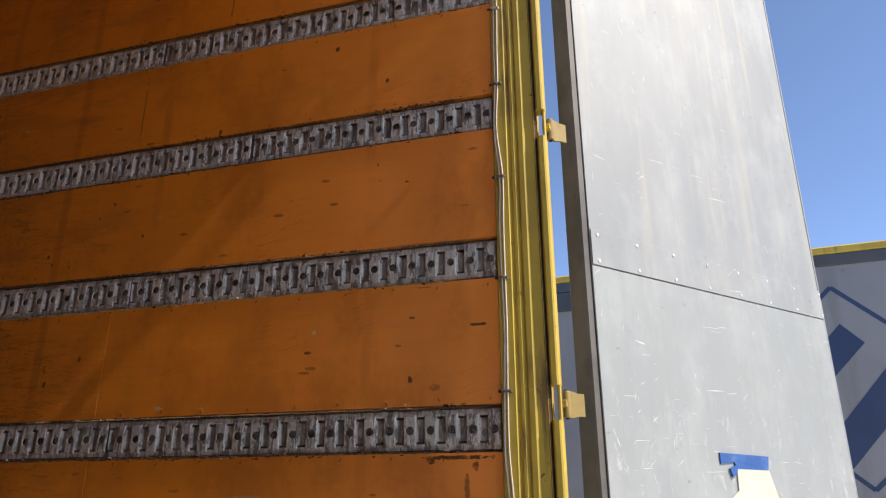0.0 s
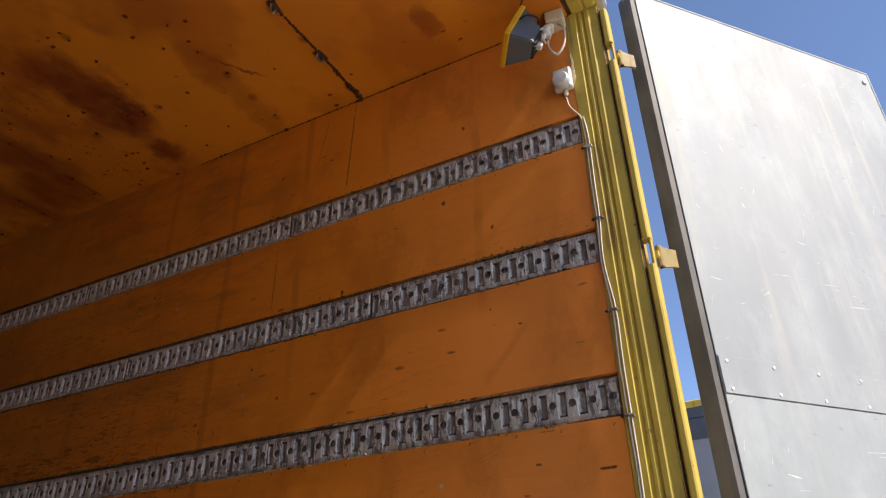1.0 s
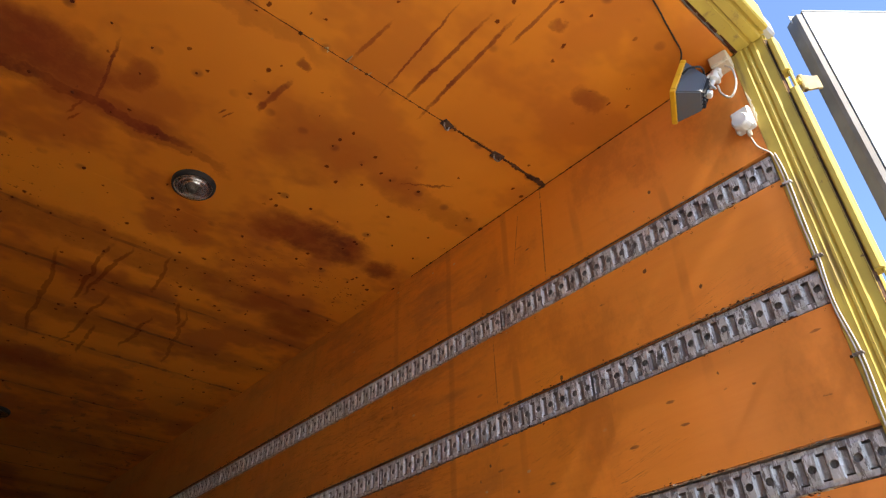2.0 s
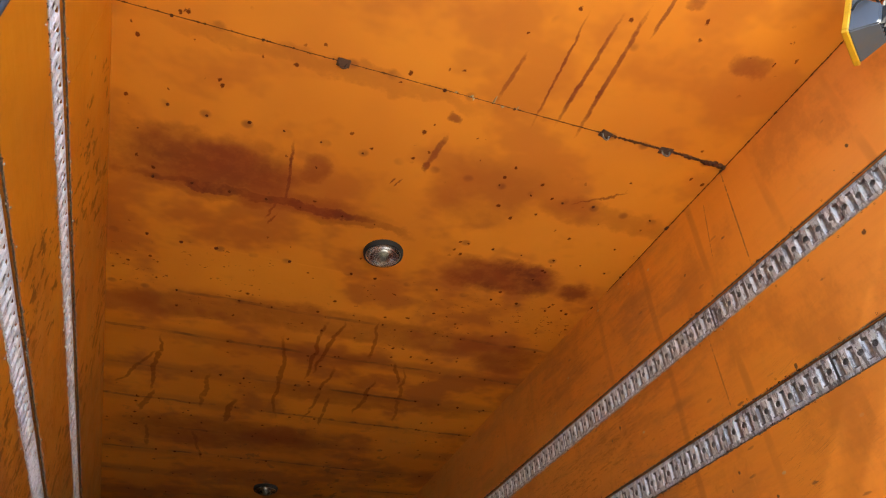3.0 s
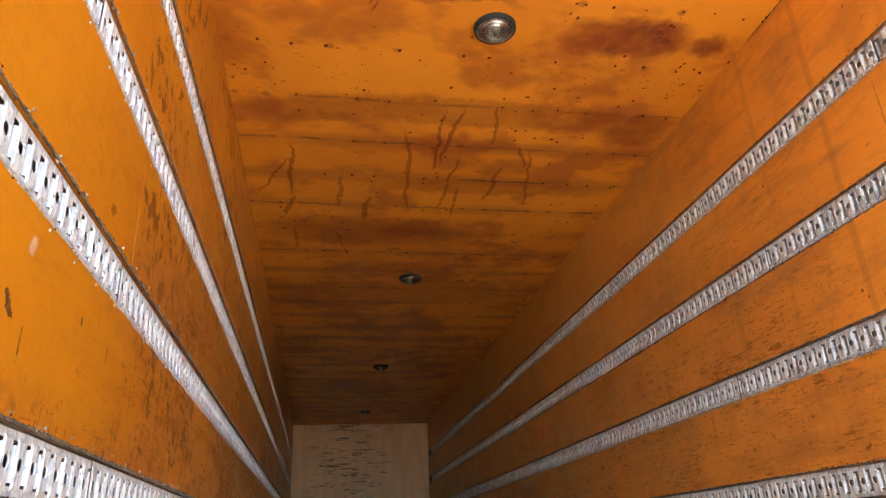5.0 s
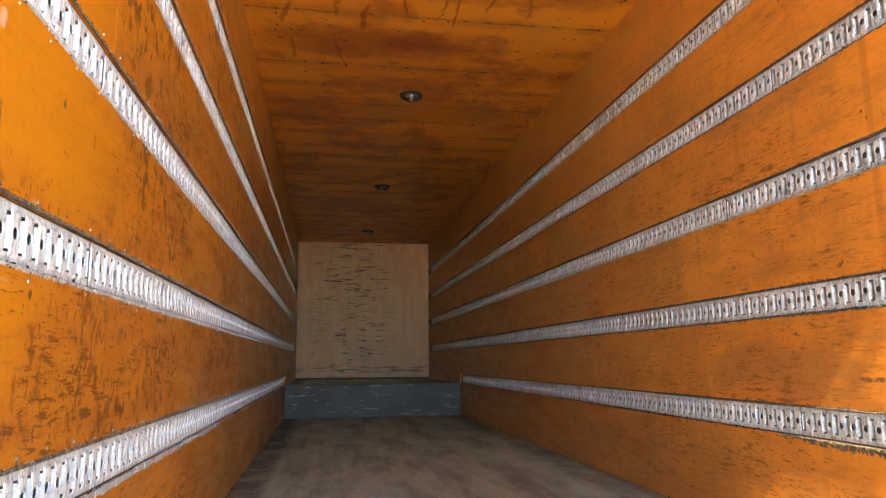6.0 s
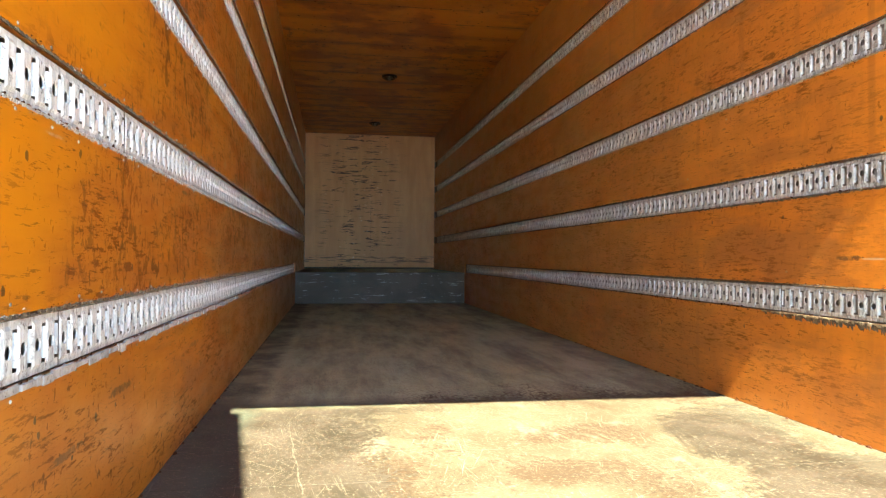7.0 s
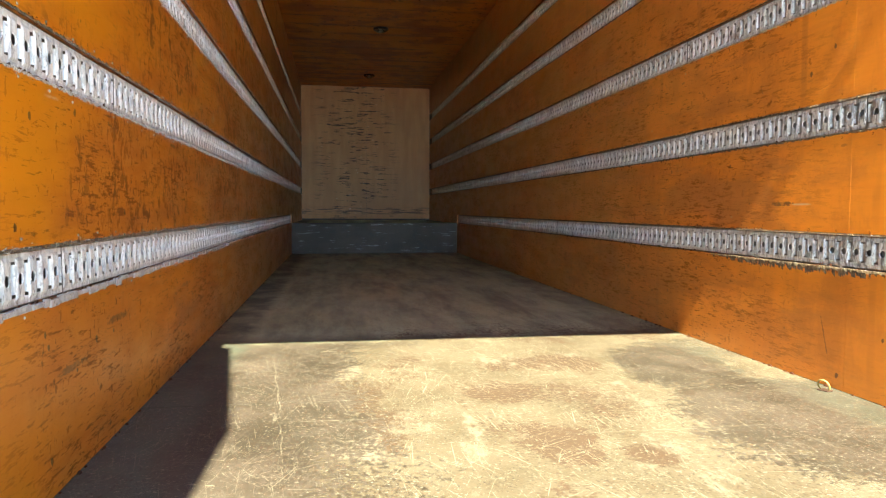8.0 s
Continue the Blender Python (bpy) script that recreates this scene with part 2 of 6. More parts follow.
    # deep inside, an uneven paler tone lifts the dim walls through their colour
    deep_lift = n.math("MULTIPLY", n.step(y, 0.9, 5.0, 0.0, 0.72), n.step(n.noise(2.0, 5, 0.62, vec=n.stretch(1, 0.6, 1.6, (6, 6, 2))), 0.30, 0.62, 0.45, 1.0))
    col = n.mix(n.math("MULTIPLY", deep_lift, n.step(x, -0.1, 0.1, 0.6, 1.0)), col, (0.56, 0.270, 0.064))
    dull = n.math("MAXIMUM", streak, faint)
    rough = n.math("ADD", n.math("MULTIPLY", n.noise(5.0, 4), 0.16), n.math("MULTIPLY", dull, 0.15))
    rough = n.math("ADD", rough, 0.25)
    h = n.math("ADD", n.math("MULTIPLY", n.noise(2.2, 3), 1.0), n.math("MULTIPLY", grain, 0.12))
    h = n.math("SUBTRACT", h, n.math("MULTIPLY", n.math("MAXIMUM", dab, nick), 0.10))
    n.bump(h, 0.25, 0.02)
    matt = n.math("MAXIMUM", n.math("MAXIMUM", dab, smudge), n.math("MAXIMUM", streak, lash))
    return n.done(col, rough, 0.0, n.math("SUBTRACT", 0.5, n.math("MULTIPLY", matt, 0.36)))


def ceiling_plywood():
    n = Nodes("orange_plywood_ceiling")
    x, y, z = n.xyz()
    col = n.mix(n.step(n.noise(1.0, 3), 0.35, 0.65), ORANGE_A, ORANGE_B)
    warp = n.math("MULTIPLY", n.math("SUBTRACT", n.noise(3.2, 5, 0.6), 0.5), 2.2)
    # soaked brown patches with their own outlines
    # outlines waver
    xw = n.math("ADD", x, n.math("MULTIPLY", n.math("SUBTRACT", n.noise(11.0, 4, 0.65, vec=n.stretch(1, 1, 1, (7, 7, 7))), 0.5), 0.10))
    yw = n.math("ADD", y, n.math("MULTIPLY", n.math("SUBTRACT", n.noise(7.0, 5, 0.65, vec=n.stretch(1, 1, 1, (2, 5, 9))), 0.5), 0.16))
    mask = n.patches(xw, yw, (
        (-0.83, 1.60, 0.35, 0.17, 0.88), (-0.60, 1.750, 0.52, 0.036, 1.0), (-0.60, 1.745, 0.56, 0.075, 0.5), (-0.14, 1.778, 0.22, 0.030, 0.55), (-0.43, 1.50, 0.06, 0.09, 0.65), (0.64, 1.96, 0.30, 0.13, 1.0),
        (1.06, 1.97, 0.10, 0.08, 0.9), (0.90, 1.39, 0.34, 0.08, 0.4), (0.33, 1.42, 0.24, 0.20, 0.3), (0.98, 0.47, 0.07, 0.05, 0.6), (0.10, 2.63, 1.00, 0.13, 0.5),
        (1.02, 2.70, 0.20, 0.15, 0.7), (-0.82, 2.68, 0.36, 0.10, 0.5), (0.30, 3.45, 0.8, 0.10, 0.45), (-0.4, 4.2, 0.7, 0.24, 0.55), (0.1, 5.5, 0.9, 0.3, 0.4),
        (-0.6, 0.34, 0.4, 0.16, 0.3), (-0.45, 0.985, 0.6, 0.04, 0.3)), warp)
    # gouges and drips
    xr = n.math("ADD", x, n.math("MULTIPLY", n.math("SUBTRACT", n.noise(26.0, 4, 0.65), 0.5), 0.022))
    runs = n.patches(xr, yw, (
        (0.004, 1.338, 0.014, 0.024, 1.0), (0.016, 1.25, 0.013, 0.085, 0.75, -0.12), (0.025, 1.06, 0.026, 0.022, 0.7), (0.308, 0.74, 0.005, 0.21, 0.9, 0.08), (0.410, 0.72, 0.008, 0.21, 0.95, 0.02), (0.500, 0.69, 0.009, 0.25, 0.95, 0.07),
        (0.15, 0.82, 0.008, 0.10, 0.7, -0.05), (-0.520, 1.585, 0.007, 0.17, 1.0, 0.10), (-0.55, 1.81, 0.006, 0.05, 0.9, -0.3), (-0.54, 1.87, 0.005, 0.03, 0.9, -0.4), (-0.335, 1.737, 0.030, 0.020, 0.9),
        (-0.25, 1.745, 0.016, 0.010, 0.8), (-0.72, 1.755, 0.035, 0.016, 0.9), (0.80, 1.30, 0.010, 0.07, 0.9, -1.3), (-0.10, 1.47, 0.004, 0.03, 0.9, -0.2), (-0.075, 1.47, 0.004, 0.03, 0.8, -0.3),
        (0.54, 0.36, 0.007, 0.13, 0.8, 0.05), (0.62, 0.33, 0.030, 0.03, 0.7)), n.math("MULTIPLY", n.math("SUBTRACT", n.noise(45.0, 4, 0.7), 0.5), 1.8), 2.1, 0.2)
    mask = n.math("MAXIMUM", mask, runs)
    mask = n.math("MULTIPLY", mask, n.math("MULTIPLY", n.step(n.noise(3.0, 4, vec=n.stretch(1, 1.6, 1)), 0.25, 0.6, 0.72, 1.0), n.step(n.noise(17.0, 4, 0.65), 0.30, 0.58, 0.80, 1.0)))
    col = n.mix(n.math("MULTIPLY", mask, 0.97), col, (0.150, 0.024, 0.013))
    soft = n.math("MULTIPLY", n.step(n.noise(1.9, 4, 0.6, vec=n.stretch(0.9, 1.1, 1, (1, 5, 2))), 0.46, 0.60), n.step(y, 0.9, 2.4, 0.35, 0.62))
    col = n.mix(soft, col, (0.27, 0.045, 0.013))
    # brown lines across where the rafters lie, each with a soft soaked band
    sway = n.math("MULTIPLY", n.math("SUBTRACT", n.noise(3.0, 3), 0.5), 0.05)
    wave = n.math("COSINE", n.math("MULTIPLY", n.math("SUBTRACT", n.math("ADD", y, sway), 2.563), 2 * math.pi / 0.4035))
    deep = n.step(y, 2.3, 2.7)
    spell = n.step(n.noise(1.7, 3, vec=n.stretch(1, 1.8, 1, (2, 2, 2))), 0.42, 0.56)
    band = n.math("MULTIPLY", n.step(wave, 0.1, 1.0), n.math("MULTIPLY", deep, n.step(n.noise(1.1, 3, vec=n.stretch(1, 1.4, 1)), 0.36, 0.60)))
    col = n.mix(n.math("MULTIPLY", band, 0.42), col, (0.22, 0.040, 0.013))
    thin = n.math("MULTIPLY", n.step(wave, 0.972, 0.993), n.math("MULTIPLY", deep, spell))
    col = n.mix(n.math("MULTIPLY", thin, n.step(n.noise(6.0, 4, 0.7, vec=n.stretch(1, 3, 1)), 0.40, 0.60, 0.15, 0.8)), col, (0.12, 0.024, 0.012))
    # dried runs between the rafters
    bent = n.math("ADD", n.math("SUBTRACT", x, 0.02), n.math("MULTIPLY", n.math("SUBTRACT", n.noise(4.0, 4, 0.6), 0.5), 0.12))
    drips = n.patches(bent, n.math("ADD", n.math("MULTIPLY", y, 1.0085), 0.02), (
        (-0.12, 2.98, 0.013, 0.33, 1.0, 0.04), (-0.06, 2.93, 0.012, 0.30, 1.0, -0.07), (0.17, 2.77, 0.011, 0.19, 0.9, 0.13), (-0.96, 3.39, 0.014, 0.32, 1.0, -0.04), (-1.07, 3.45, 0.012, 0.21, 0.9, -0.46),
        (-0.99, 3.87, 0.016, 0.15, 0.9, -0.25), (-0.66, 3.65, 0.014, 0.22, 0.8, -0.06), (-0.48, 3.88, 0.022, 0.17, 1.0, -0.04), (-0.25, 3.38, 0.013, 0.49, 0.9, 0.12), (0.02, 3.51, 0.013, 0.36, 0.9, -0.05),
        (0.11, 3.73, 0.012, 0.20, 0.9, 0.08), (0.31, 3.46, 0.013, 0.23, 0.9, -0.02), (0.52, 3.39, 0.011, 0.35, 0.8, 0.24), (0.40, 3.10, 0.012, 0.12, 0.9, 0.39), (-0.96, 4.40, 0.014, 0.17, 0.8, 0.03), (-0.63, 4.48, 0.014, 0.24, 0.8, 0.21)), None, 1.4, 0.5)
    drips = n.math("MULTIPLY", drips, n.step(n.noise(14.0, 3, 0.6), 0.30, 0.46, 0.25, 1.0))
    col = n.mix(n.math("MULTIPLY", drips, 0.60), col, (0.15, 0.024, 0.010))
    daub = n.math("MULTIPLY", n.step(n.noise(9.0, 4, 0.65, vec=n.stretch(1, 0.7, 1, (3, 5, 0))), 0.58, 0.62), n.math("MULTIPLY", n.step(y, 3.4, 4.6), n.step(n.noise(1.6, 3, vec=n.stretch(1, 1, 1, (8, 3, 1))), 0.46, 0.56)))
    col = n.mix(n.math("MULTIPLY", daub, 0.55), col, (0.11, 0.026, 0.012))
    # specks, denser in swarms
    swarm = n.step(n.noise(1.3, 3, vec=n.stretch(1, 1, 1, (2, 9, 1))), 0.46, 0.50, 0.0, 1.0)
    jag = n.math("MULTIPLY", n.math("SUBTRACT", n.noise(70.0, 2), 0.5), 0.30)
    sp = n.math("MULTIPLY", n.step(n.math("ADD", n.cells(17.0, vec=n.stretch(1, 0.8, 1)), jag), 0.165, 0.115), n.step(n.noise(8.0, 2), 0.535, 0.54))
    sp2 = n.math("MULTIPLY", n.step(n.math("ADD", n.cells(5.0), n.math("MULTIPLY", n.math("SUBTRACT", n.noise(40.0, 3), 0.5), 0.12)), 0.055, 0.030), n.step(n.noise(3.0, 2, vec=n.stretch(1, 1, 1, (3, 3, 3))), 0.49, 0.50))
    belt = n.math("MULTIPLY", n.step(n.math("ABSOLUTE", n.math("SUBTRACT", y, 2.45)), 0.42, 0.22), n.step(n.noise(2.2, 2, vec=n.stretch(1, 1, 1, (4, 4, 4))), 0.40, 0.50))
    sp3 = n.math("MULTIPLY", n.step(n.noise(40.0, 4, 0.65, vec=n.stretch(0.75, 1.1, 1)), 0.655, 0.675), belt)
    # rust-brown halos round the nails in each rafter
    row = n.math("COSINE", n.math("MULTIPLY", n.math("SUBTRACT", y, 2.563), 2 * math.pi / 0.4035))
    column = n.math("COSINE", n.math("MULTIPLY", n.math("SUBTRACT", x, 0.045), 2 * math.pi / 0.155))
    halo = n.math("MULTIPLY", n.step(n.math("ADD", n.math("MULTIPLY", n.math("SUBTRACT", 1.0, row), 7.0), n.math("SUBTRACT", 1.0, column)), 0.62, 0.0), n.step(n.noise(5.0, 2, vec=n.stretch(1, 1, 1, (6, 1, 4))), 0.45, 0.62))
    col = n.mix(n.math("MULTIPLY", halo, 0.60), col, (0.15, 0.026, 0.011))
    spk = n.math("MAXIMUM", n.math("MAXIMUM", n.math("MULTIPLY", sp, swarm), sp2), sp3)
    col = n.mix(n.math("MULTIPLY", spk, 0.88), col, (0.105, 0.016, 0.008))
    rough = n.math("ADD", n.math("MULTIPLY", n.noise(4.0, 4), 0.2), n.math("MULTIPLY", mask, 0.12))
    rough = n.math("ADD", rough, 0.27)
    n.bump(n.math("SUBTRACT", n.noise(2.0, 3), n.math("MULTIPLY", spk, 0.15)), 0.25, 0.02)
    matt = n.math("MAXIMUM", spk, n.math("MULTIPLY", n.math("MAXIMUM", drips, mask), 0.6))
    return n.done(col, rough, 0.0, n.math("SUBTRACT", 0.5, n.math("MULTIPLY", matt, 0.42)))


def floor_plywood():
    n = Nodes("worn_film_faced_floor")
    x, y, z = n.xyz()
    near = n.step(y, 6.0, 2.5, 0.25, 1.0)
    film = n.mix(n.step(n.noise(2.4, 5), 0.35, 0.65), (0.032, 0.025, 0.017), (0.050, 0.040, 0.028))
    rubbed = n.step(n.math("ADD", n.noise(75.0, 5, 0.7, vec=n.stretch(1, 0.45, 1, (2, 2, 7))), n.math("MULTIPLY", n.math("SUBTRACT", n.noise(7.0, 4), 0.5), 0.7)), 0.46, 0.60)
    film = n.mix(n.math("MULTIPLY", rubbed, 0.45), film, (0.092, 0.070, 0.052))
    haze = n.math("MULTIPLY", n.step(n.noise(3.0, 5, 0.62, vec=n.stretch(1, 0.7, 1, (4, 9, 1))), 0.44, 0.66), near)
    film = n.mix(n.math("MULTIPLY", haze, 0.38), film, (0.108, 0.083, 0.064))
    # shaded floor beyond the sun patch lightened and greened in its own colour
    shade_lift = n.math("MULTIPLY", n.step(n.math("ADD", y, n.math("MULTIPLY", n.math("SUBTRACT", n.noise(4.0, 4), 0.5), 0.3)), 2.46, 2.8), n.step(n.noise(1.6, 6, 0.68, vec=n.stretch(2.6, 0.55, 1)), 0.30, 0.64, 0.30, 1.0))
    film = n.mix(shade_lift, film, n.mix(n.step(n.noise(0.8, 3), 0.40, 0.60), (0.47, 0.505, 0.315), (0.50, 0.500, 0.280)))
    # grey band along the walls, greener to offset the purple cast of the shade
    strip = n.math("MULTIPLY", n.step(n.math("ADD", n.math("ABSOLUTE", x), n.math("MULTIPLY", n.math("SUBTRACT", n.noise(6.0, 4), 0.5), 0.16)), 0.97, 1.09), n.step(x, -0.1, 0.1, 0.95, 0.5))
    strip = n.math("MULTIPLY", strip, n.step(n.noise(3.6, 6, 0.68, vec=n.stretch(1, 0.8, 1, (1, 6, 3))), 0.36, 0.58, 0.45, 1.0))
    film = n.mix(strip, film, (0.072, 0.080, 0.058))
    bare = n.mix(n.step(n.noise(3.0, 5), 0.35, 0.65), (0.084, 0.065, 0.039), (0.118, 0.094, 0.060))
    # bare where loads are dragged through the doorway; film kept along one wall, in two worn islands and deep inside
    edge = n.math("ADD", x, n.math("MULTIPLY", n.math("SUBTRACT", n.noise(2.2, 4, 0.6, vec=n.stretch(1, 0.6, 1, (3, 1, 1))), 0.5), 0.50))
    keep = n.step(edge, -0.22, -0.84)
    isle = n.patches(edge, y, ((0.88, 1.90, 0.26, 0.42, 0.85, 0.25), (0.86, 1.05, 0.32, 0.46, 0.95, 0.15)), n.math("MULTIPLY", n.math("SUBTRACT", n.noise(7.0, 6, 0.7), 0.5), 3.0), 2.4, 0.0)
    w = n.math("SUBTRACT", 0.84, n.math("MULTIPLY", n.math("MAXIMUM", keep, isle), 0.54))
    w = n.math("ADD", w, n.step(y, 2.2, 3.2, 0.0, -0.50))
    w = n.math("ADD", w, n.math("MULTIPLY", n.math("SUBTRACT", n.noise(3.4, 5, 0.6, vec=n.stretch(1, 0.55, 1)), 0.5), 0.9))
    fine = n.math("MULTIPLY", n.math("SUBTRACT", n.noise(52.0, 7, 0.8, vec=n.stretch(1, 0.75, 1)), 0.5), 1.7)
    worn = n.step(n.math("ADD", w, fine), 0.57, 0.65)
    # brown remains of the film in the bare part
    blotch = n.noise(3.8, 4, 0.6, vec=n.stretch(1, 0.6, 1, (6, 2, 1)))
    ruffle = n.noise(44.0, 7, 0.8, vec=n.stretch(0.8, 0.95, 1, (3, 7, 1), vec=n.stretch(1, 1, 1, rot=(0, 0, 0.15))))
    spots = n.patches(x, y, ((0.22, 1.98, 0.26, 0.16, 0.22), (0.12, 1.48, 0.22, 0.14, 0.26), (0.05, 0.95, 0.10, 0.18, 0.24), (0.24, 0.82, 0.07, 0.08, 0.26), (-0.43, 1.10, 0.12, 0.22, 0.26), (-0.56, 1.54, 0.14, 0.26, 0.2)), None, 1.9, 0.0)
    tan = n.step(n.math("ADD", n.math("ADD", ruffle, spots), n.math("MULTIPLY", n.math("SUBTRACT", blotch, 0.5), 1.0)), 0.585, 0.665)
    bare = n.mix(n.math("MULTIPLY", tan, 0.86), bare, (0.066, 0.040, 0.023))
    # spots of glare put into the bare wood as a paler colour
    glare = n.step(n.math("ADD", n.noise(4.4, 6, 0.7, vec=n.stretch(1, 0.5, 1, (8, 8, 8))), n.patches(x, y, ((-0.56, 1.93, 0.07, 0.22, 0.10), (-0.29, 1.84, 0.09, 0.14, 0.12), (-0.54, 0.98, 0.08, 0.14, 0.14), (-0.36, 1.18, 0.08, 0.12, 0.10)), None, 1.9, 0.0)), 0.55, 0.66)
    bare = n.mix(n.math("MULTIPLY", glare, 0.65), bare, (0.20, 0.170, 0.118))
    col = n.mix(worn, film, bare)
    # straight scratches in many directions, pale in the film and brown in the wood
    cuts = None
    for rot, sc, off in ((1.42, 62, 0), (1.35, 70, 4), (1.95, 62, 9), (1.2, 74, 14), (1.65, 58, 19), (2.6, 58, 23), (1.1, 50, 31), (1.82, 54, 37), (1.5, 66, 43), (0.8, 60, 51), (0.15, 60, 57), (-0.12, 66, 63), (0.4, 58, 71)):
        s = n.noise(1.0, 2, 0.5, vec=n.stretch(3.0, sc * 5.0, 1, (off, 1, 0), vec=n.stretch(1, 1, 1, rot=(0, 0, rot))))
        s = n.math("MULTIPLY", n.step(s, 0.675, 0.695), n.step(n.noise(2.6, 3, vec=n.stretch(1, 1, 1, (off, 3, 1))), 0.49, 0.56))
        cuts = s if cuts is None else n.math("MAXIMUM", cuts, s)
    cuts = n.math("MULTIPLY", cuts, near)
    col = n.mix(n.math("MULTIPLY", cuts, 0.85), col, n.mix(worn, (0.19, 0.16, 0.112), n.mix(glare, (0.28, 0.24, 0.165), (0.085, 0.058, 0.033))))
    # short pale nicks, wider than long
    chips = n.math("MULTIPLY", n.step(n.noise(58.0, 4, 0.7, vec=n.stretch(0.75, 1.0, 1)), 0.615, 0.635), n.math("MULTIPLY", near, n.step(n.noise(2.8, 4, 0.6, vec=n.stretch(1, 1, 1, (3, 8, 8))), 0.36, 0.54, 0.25, 1.0)))
    col = n.mix(n.math("MULTIPLY", chips, 0.8), col, (0.215, 0.18, 0.125))
    grime = n.math("MULTIPLY", n.step(n.noise(95.0, 5, 0.75, vec=n.stretch(1, 0.45, 1, (5, 5, 5))), 0.550, 0.585), n.step(n.noise(2.2, 3, vec=n.stretch(1, 1, 1, (9, 2, 1))), 0.42, 0.58))
    col = n.mix(n.math("MULTIPLY", n.math("MULTIPLY", grime, near), 0.7), col, (0.046, 0.031, 0.020))
    pit = n.math("MULTIPLY", n.step(n.noise(150.0, 3, 0.7, vec=n.stretch(0.7, 0.8, 1, (1, 4, 4))), 0.575, 0.605), n.step(n.noise(3.4, 4, 0.6, vec=n.stretch(1, 1, 1, (7, 3, 5))), 0.40, 0.56, 0.20, 1.0))
    col = n.mix(n.math("MULTIPLY", n.math("MULTIPLY", pit, near), 0.75), col, (0.040, 0.027, 0.018))
    grit = n.math("MULTIPLY", n.step(n.noise(120.0, 3, 0.7, vec=n.stretch(0.6, 0.9, 1, (9, 1, 2))), 0.625, 0.65), near)
    col = n.mix(n.math("MULTIPLY", grit, 0.75), col, (0.25, 0.215, 0.158))
    scar = n.patches(n.math("ADD", x, n.math("MULTIPLY", n.math("SUBTRACT", n.noise(4.0, 3), 0.5), 0.035)), n.math("ADD", y, n.math("MULTIPLY", n.math("SUBTRACT", n.noise(3.0, 3), 0.5), 0.03)),
                     ((-0.815, 1.78, 0.0026, 0.54, 0.55, -0.105), (-0.745, 1.06, 0.002, 0.20, 0.35, -0.08), (-0.60, 1.25, 0.17, 0.004, 0.5), (0.42, 1.02, 0.34, 0.004, 0.35), (-0.78, 1.29, 0.006, 0.05, 0.6)), None, 1.2, 0.4)
    col = n.mix(n.math("MULTIPLY", scar, n.step(n.noise(36.0, 4, 0.7), 0.36, 0.60, 0.0, 0.9)), col, (0.25, 0.215, 0.155))
    rough = n.math("ADD", n.math("MULTIPLY", worn, 0.22), n.math("ADD", 0.42, n.math("MULTIPLY", n.noise(6.0, 4), 0.2)))
    h = n.math("ADD", n.math("MULTIPLY", n.noise(3.0, 4), 0.6), n.math("ADD", n.math("MULTIPLY", worn, -0.05), n.math("MULTIPLY", cuts, -0.06)))
    n.bump(h, 0.3, 0.012)
    return n.done(col, rough, 0.0, 0.22)


def bulkhead_plywood():
    n = Nodes("bare_tan_plywood")
    x, y, z = n.xyz()
    grain = n.noise(2.0, 5, vec=n.stretch(5, 1, 0.8))
    col = n.mix(n.step(grain, 0.3, 0.7), (0.60, 0.305, 0.135), (0.68, 0.37, 0.178))
    col = n.mix(n.math("MULTIPLY", n.step(n.noise(1.3, 4, 0.6), 0.42, 0.64), 0.45), col, (0.50, 0.28, 0.145))
    column = n.math("MULTIPLY", n.step(n.noise(2.3, 3, vec=n.stretch(1.6, 1, 0.45)), 0.40, 0.50), n.step(n.math("ABSOLUTE", n.math("ADD", x, 0.2)), 0.95, 0.45))
    dash = n.noise(3.6, 5, 0.7, vec=n.stretch(1.0, 1, 9.0, (2, 0, 4)))
    dash = n.math("MULTIPLY", n.step(dash, 0.565, 0.585), column)
    col = n.mix(n.math("MULTIPLY", dash, 0.88), col, (0.06, 0.045, 0.035))
    pale = n.math("MULTIPLY", n.step(n.noise(9.0, 4, 0.65, vec=n.stretch(1.5, 1, 1.6, (7, 0, 1))), 0.64, 0.67), column)
    col = n.mix(n.math("MULTIPLY", pale, 0.7), col, (0.86, 0.74, 0.56))
    low = n.math("MULTIPLY", n.step(n.math("ABSOLUTE", n.math("SUBTRACT", z, 0.62)), 0.09, 0.03), n.step(n.noise(4.0, 4, 0.6, vec=n.stretch(1, 1, 9)), 0.50, 0.56))
    col = n.mix(n.math("MULTIPLY", low, 0.75), col, (0.10, 0.075, 0.055))
    n.bump(n.noise(20.0, 4, vec=n.stretch(1, 1, 0.2)), 0.2, 0.004)
    return n.done(col, n.math("ADD", 0.45, n.math("MULTIPLY", grain, 0.2)), 0.0, 0.4)


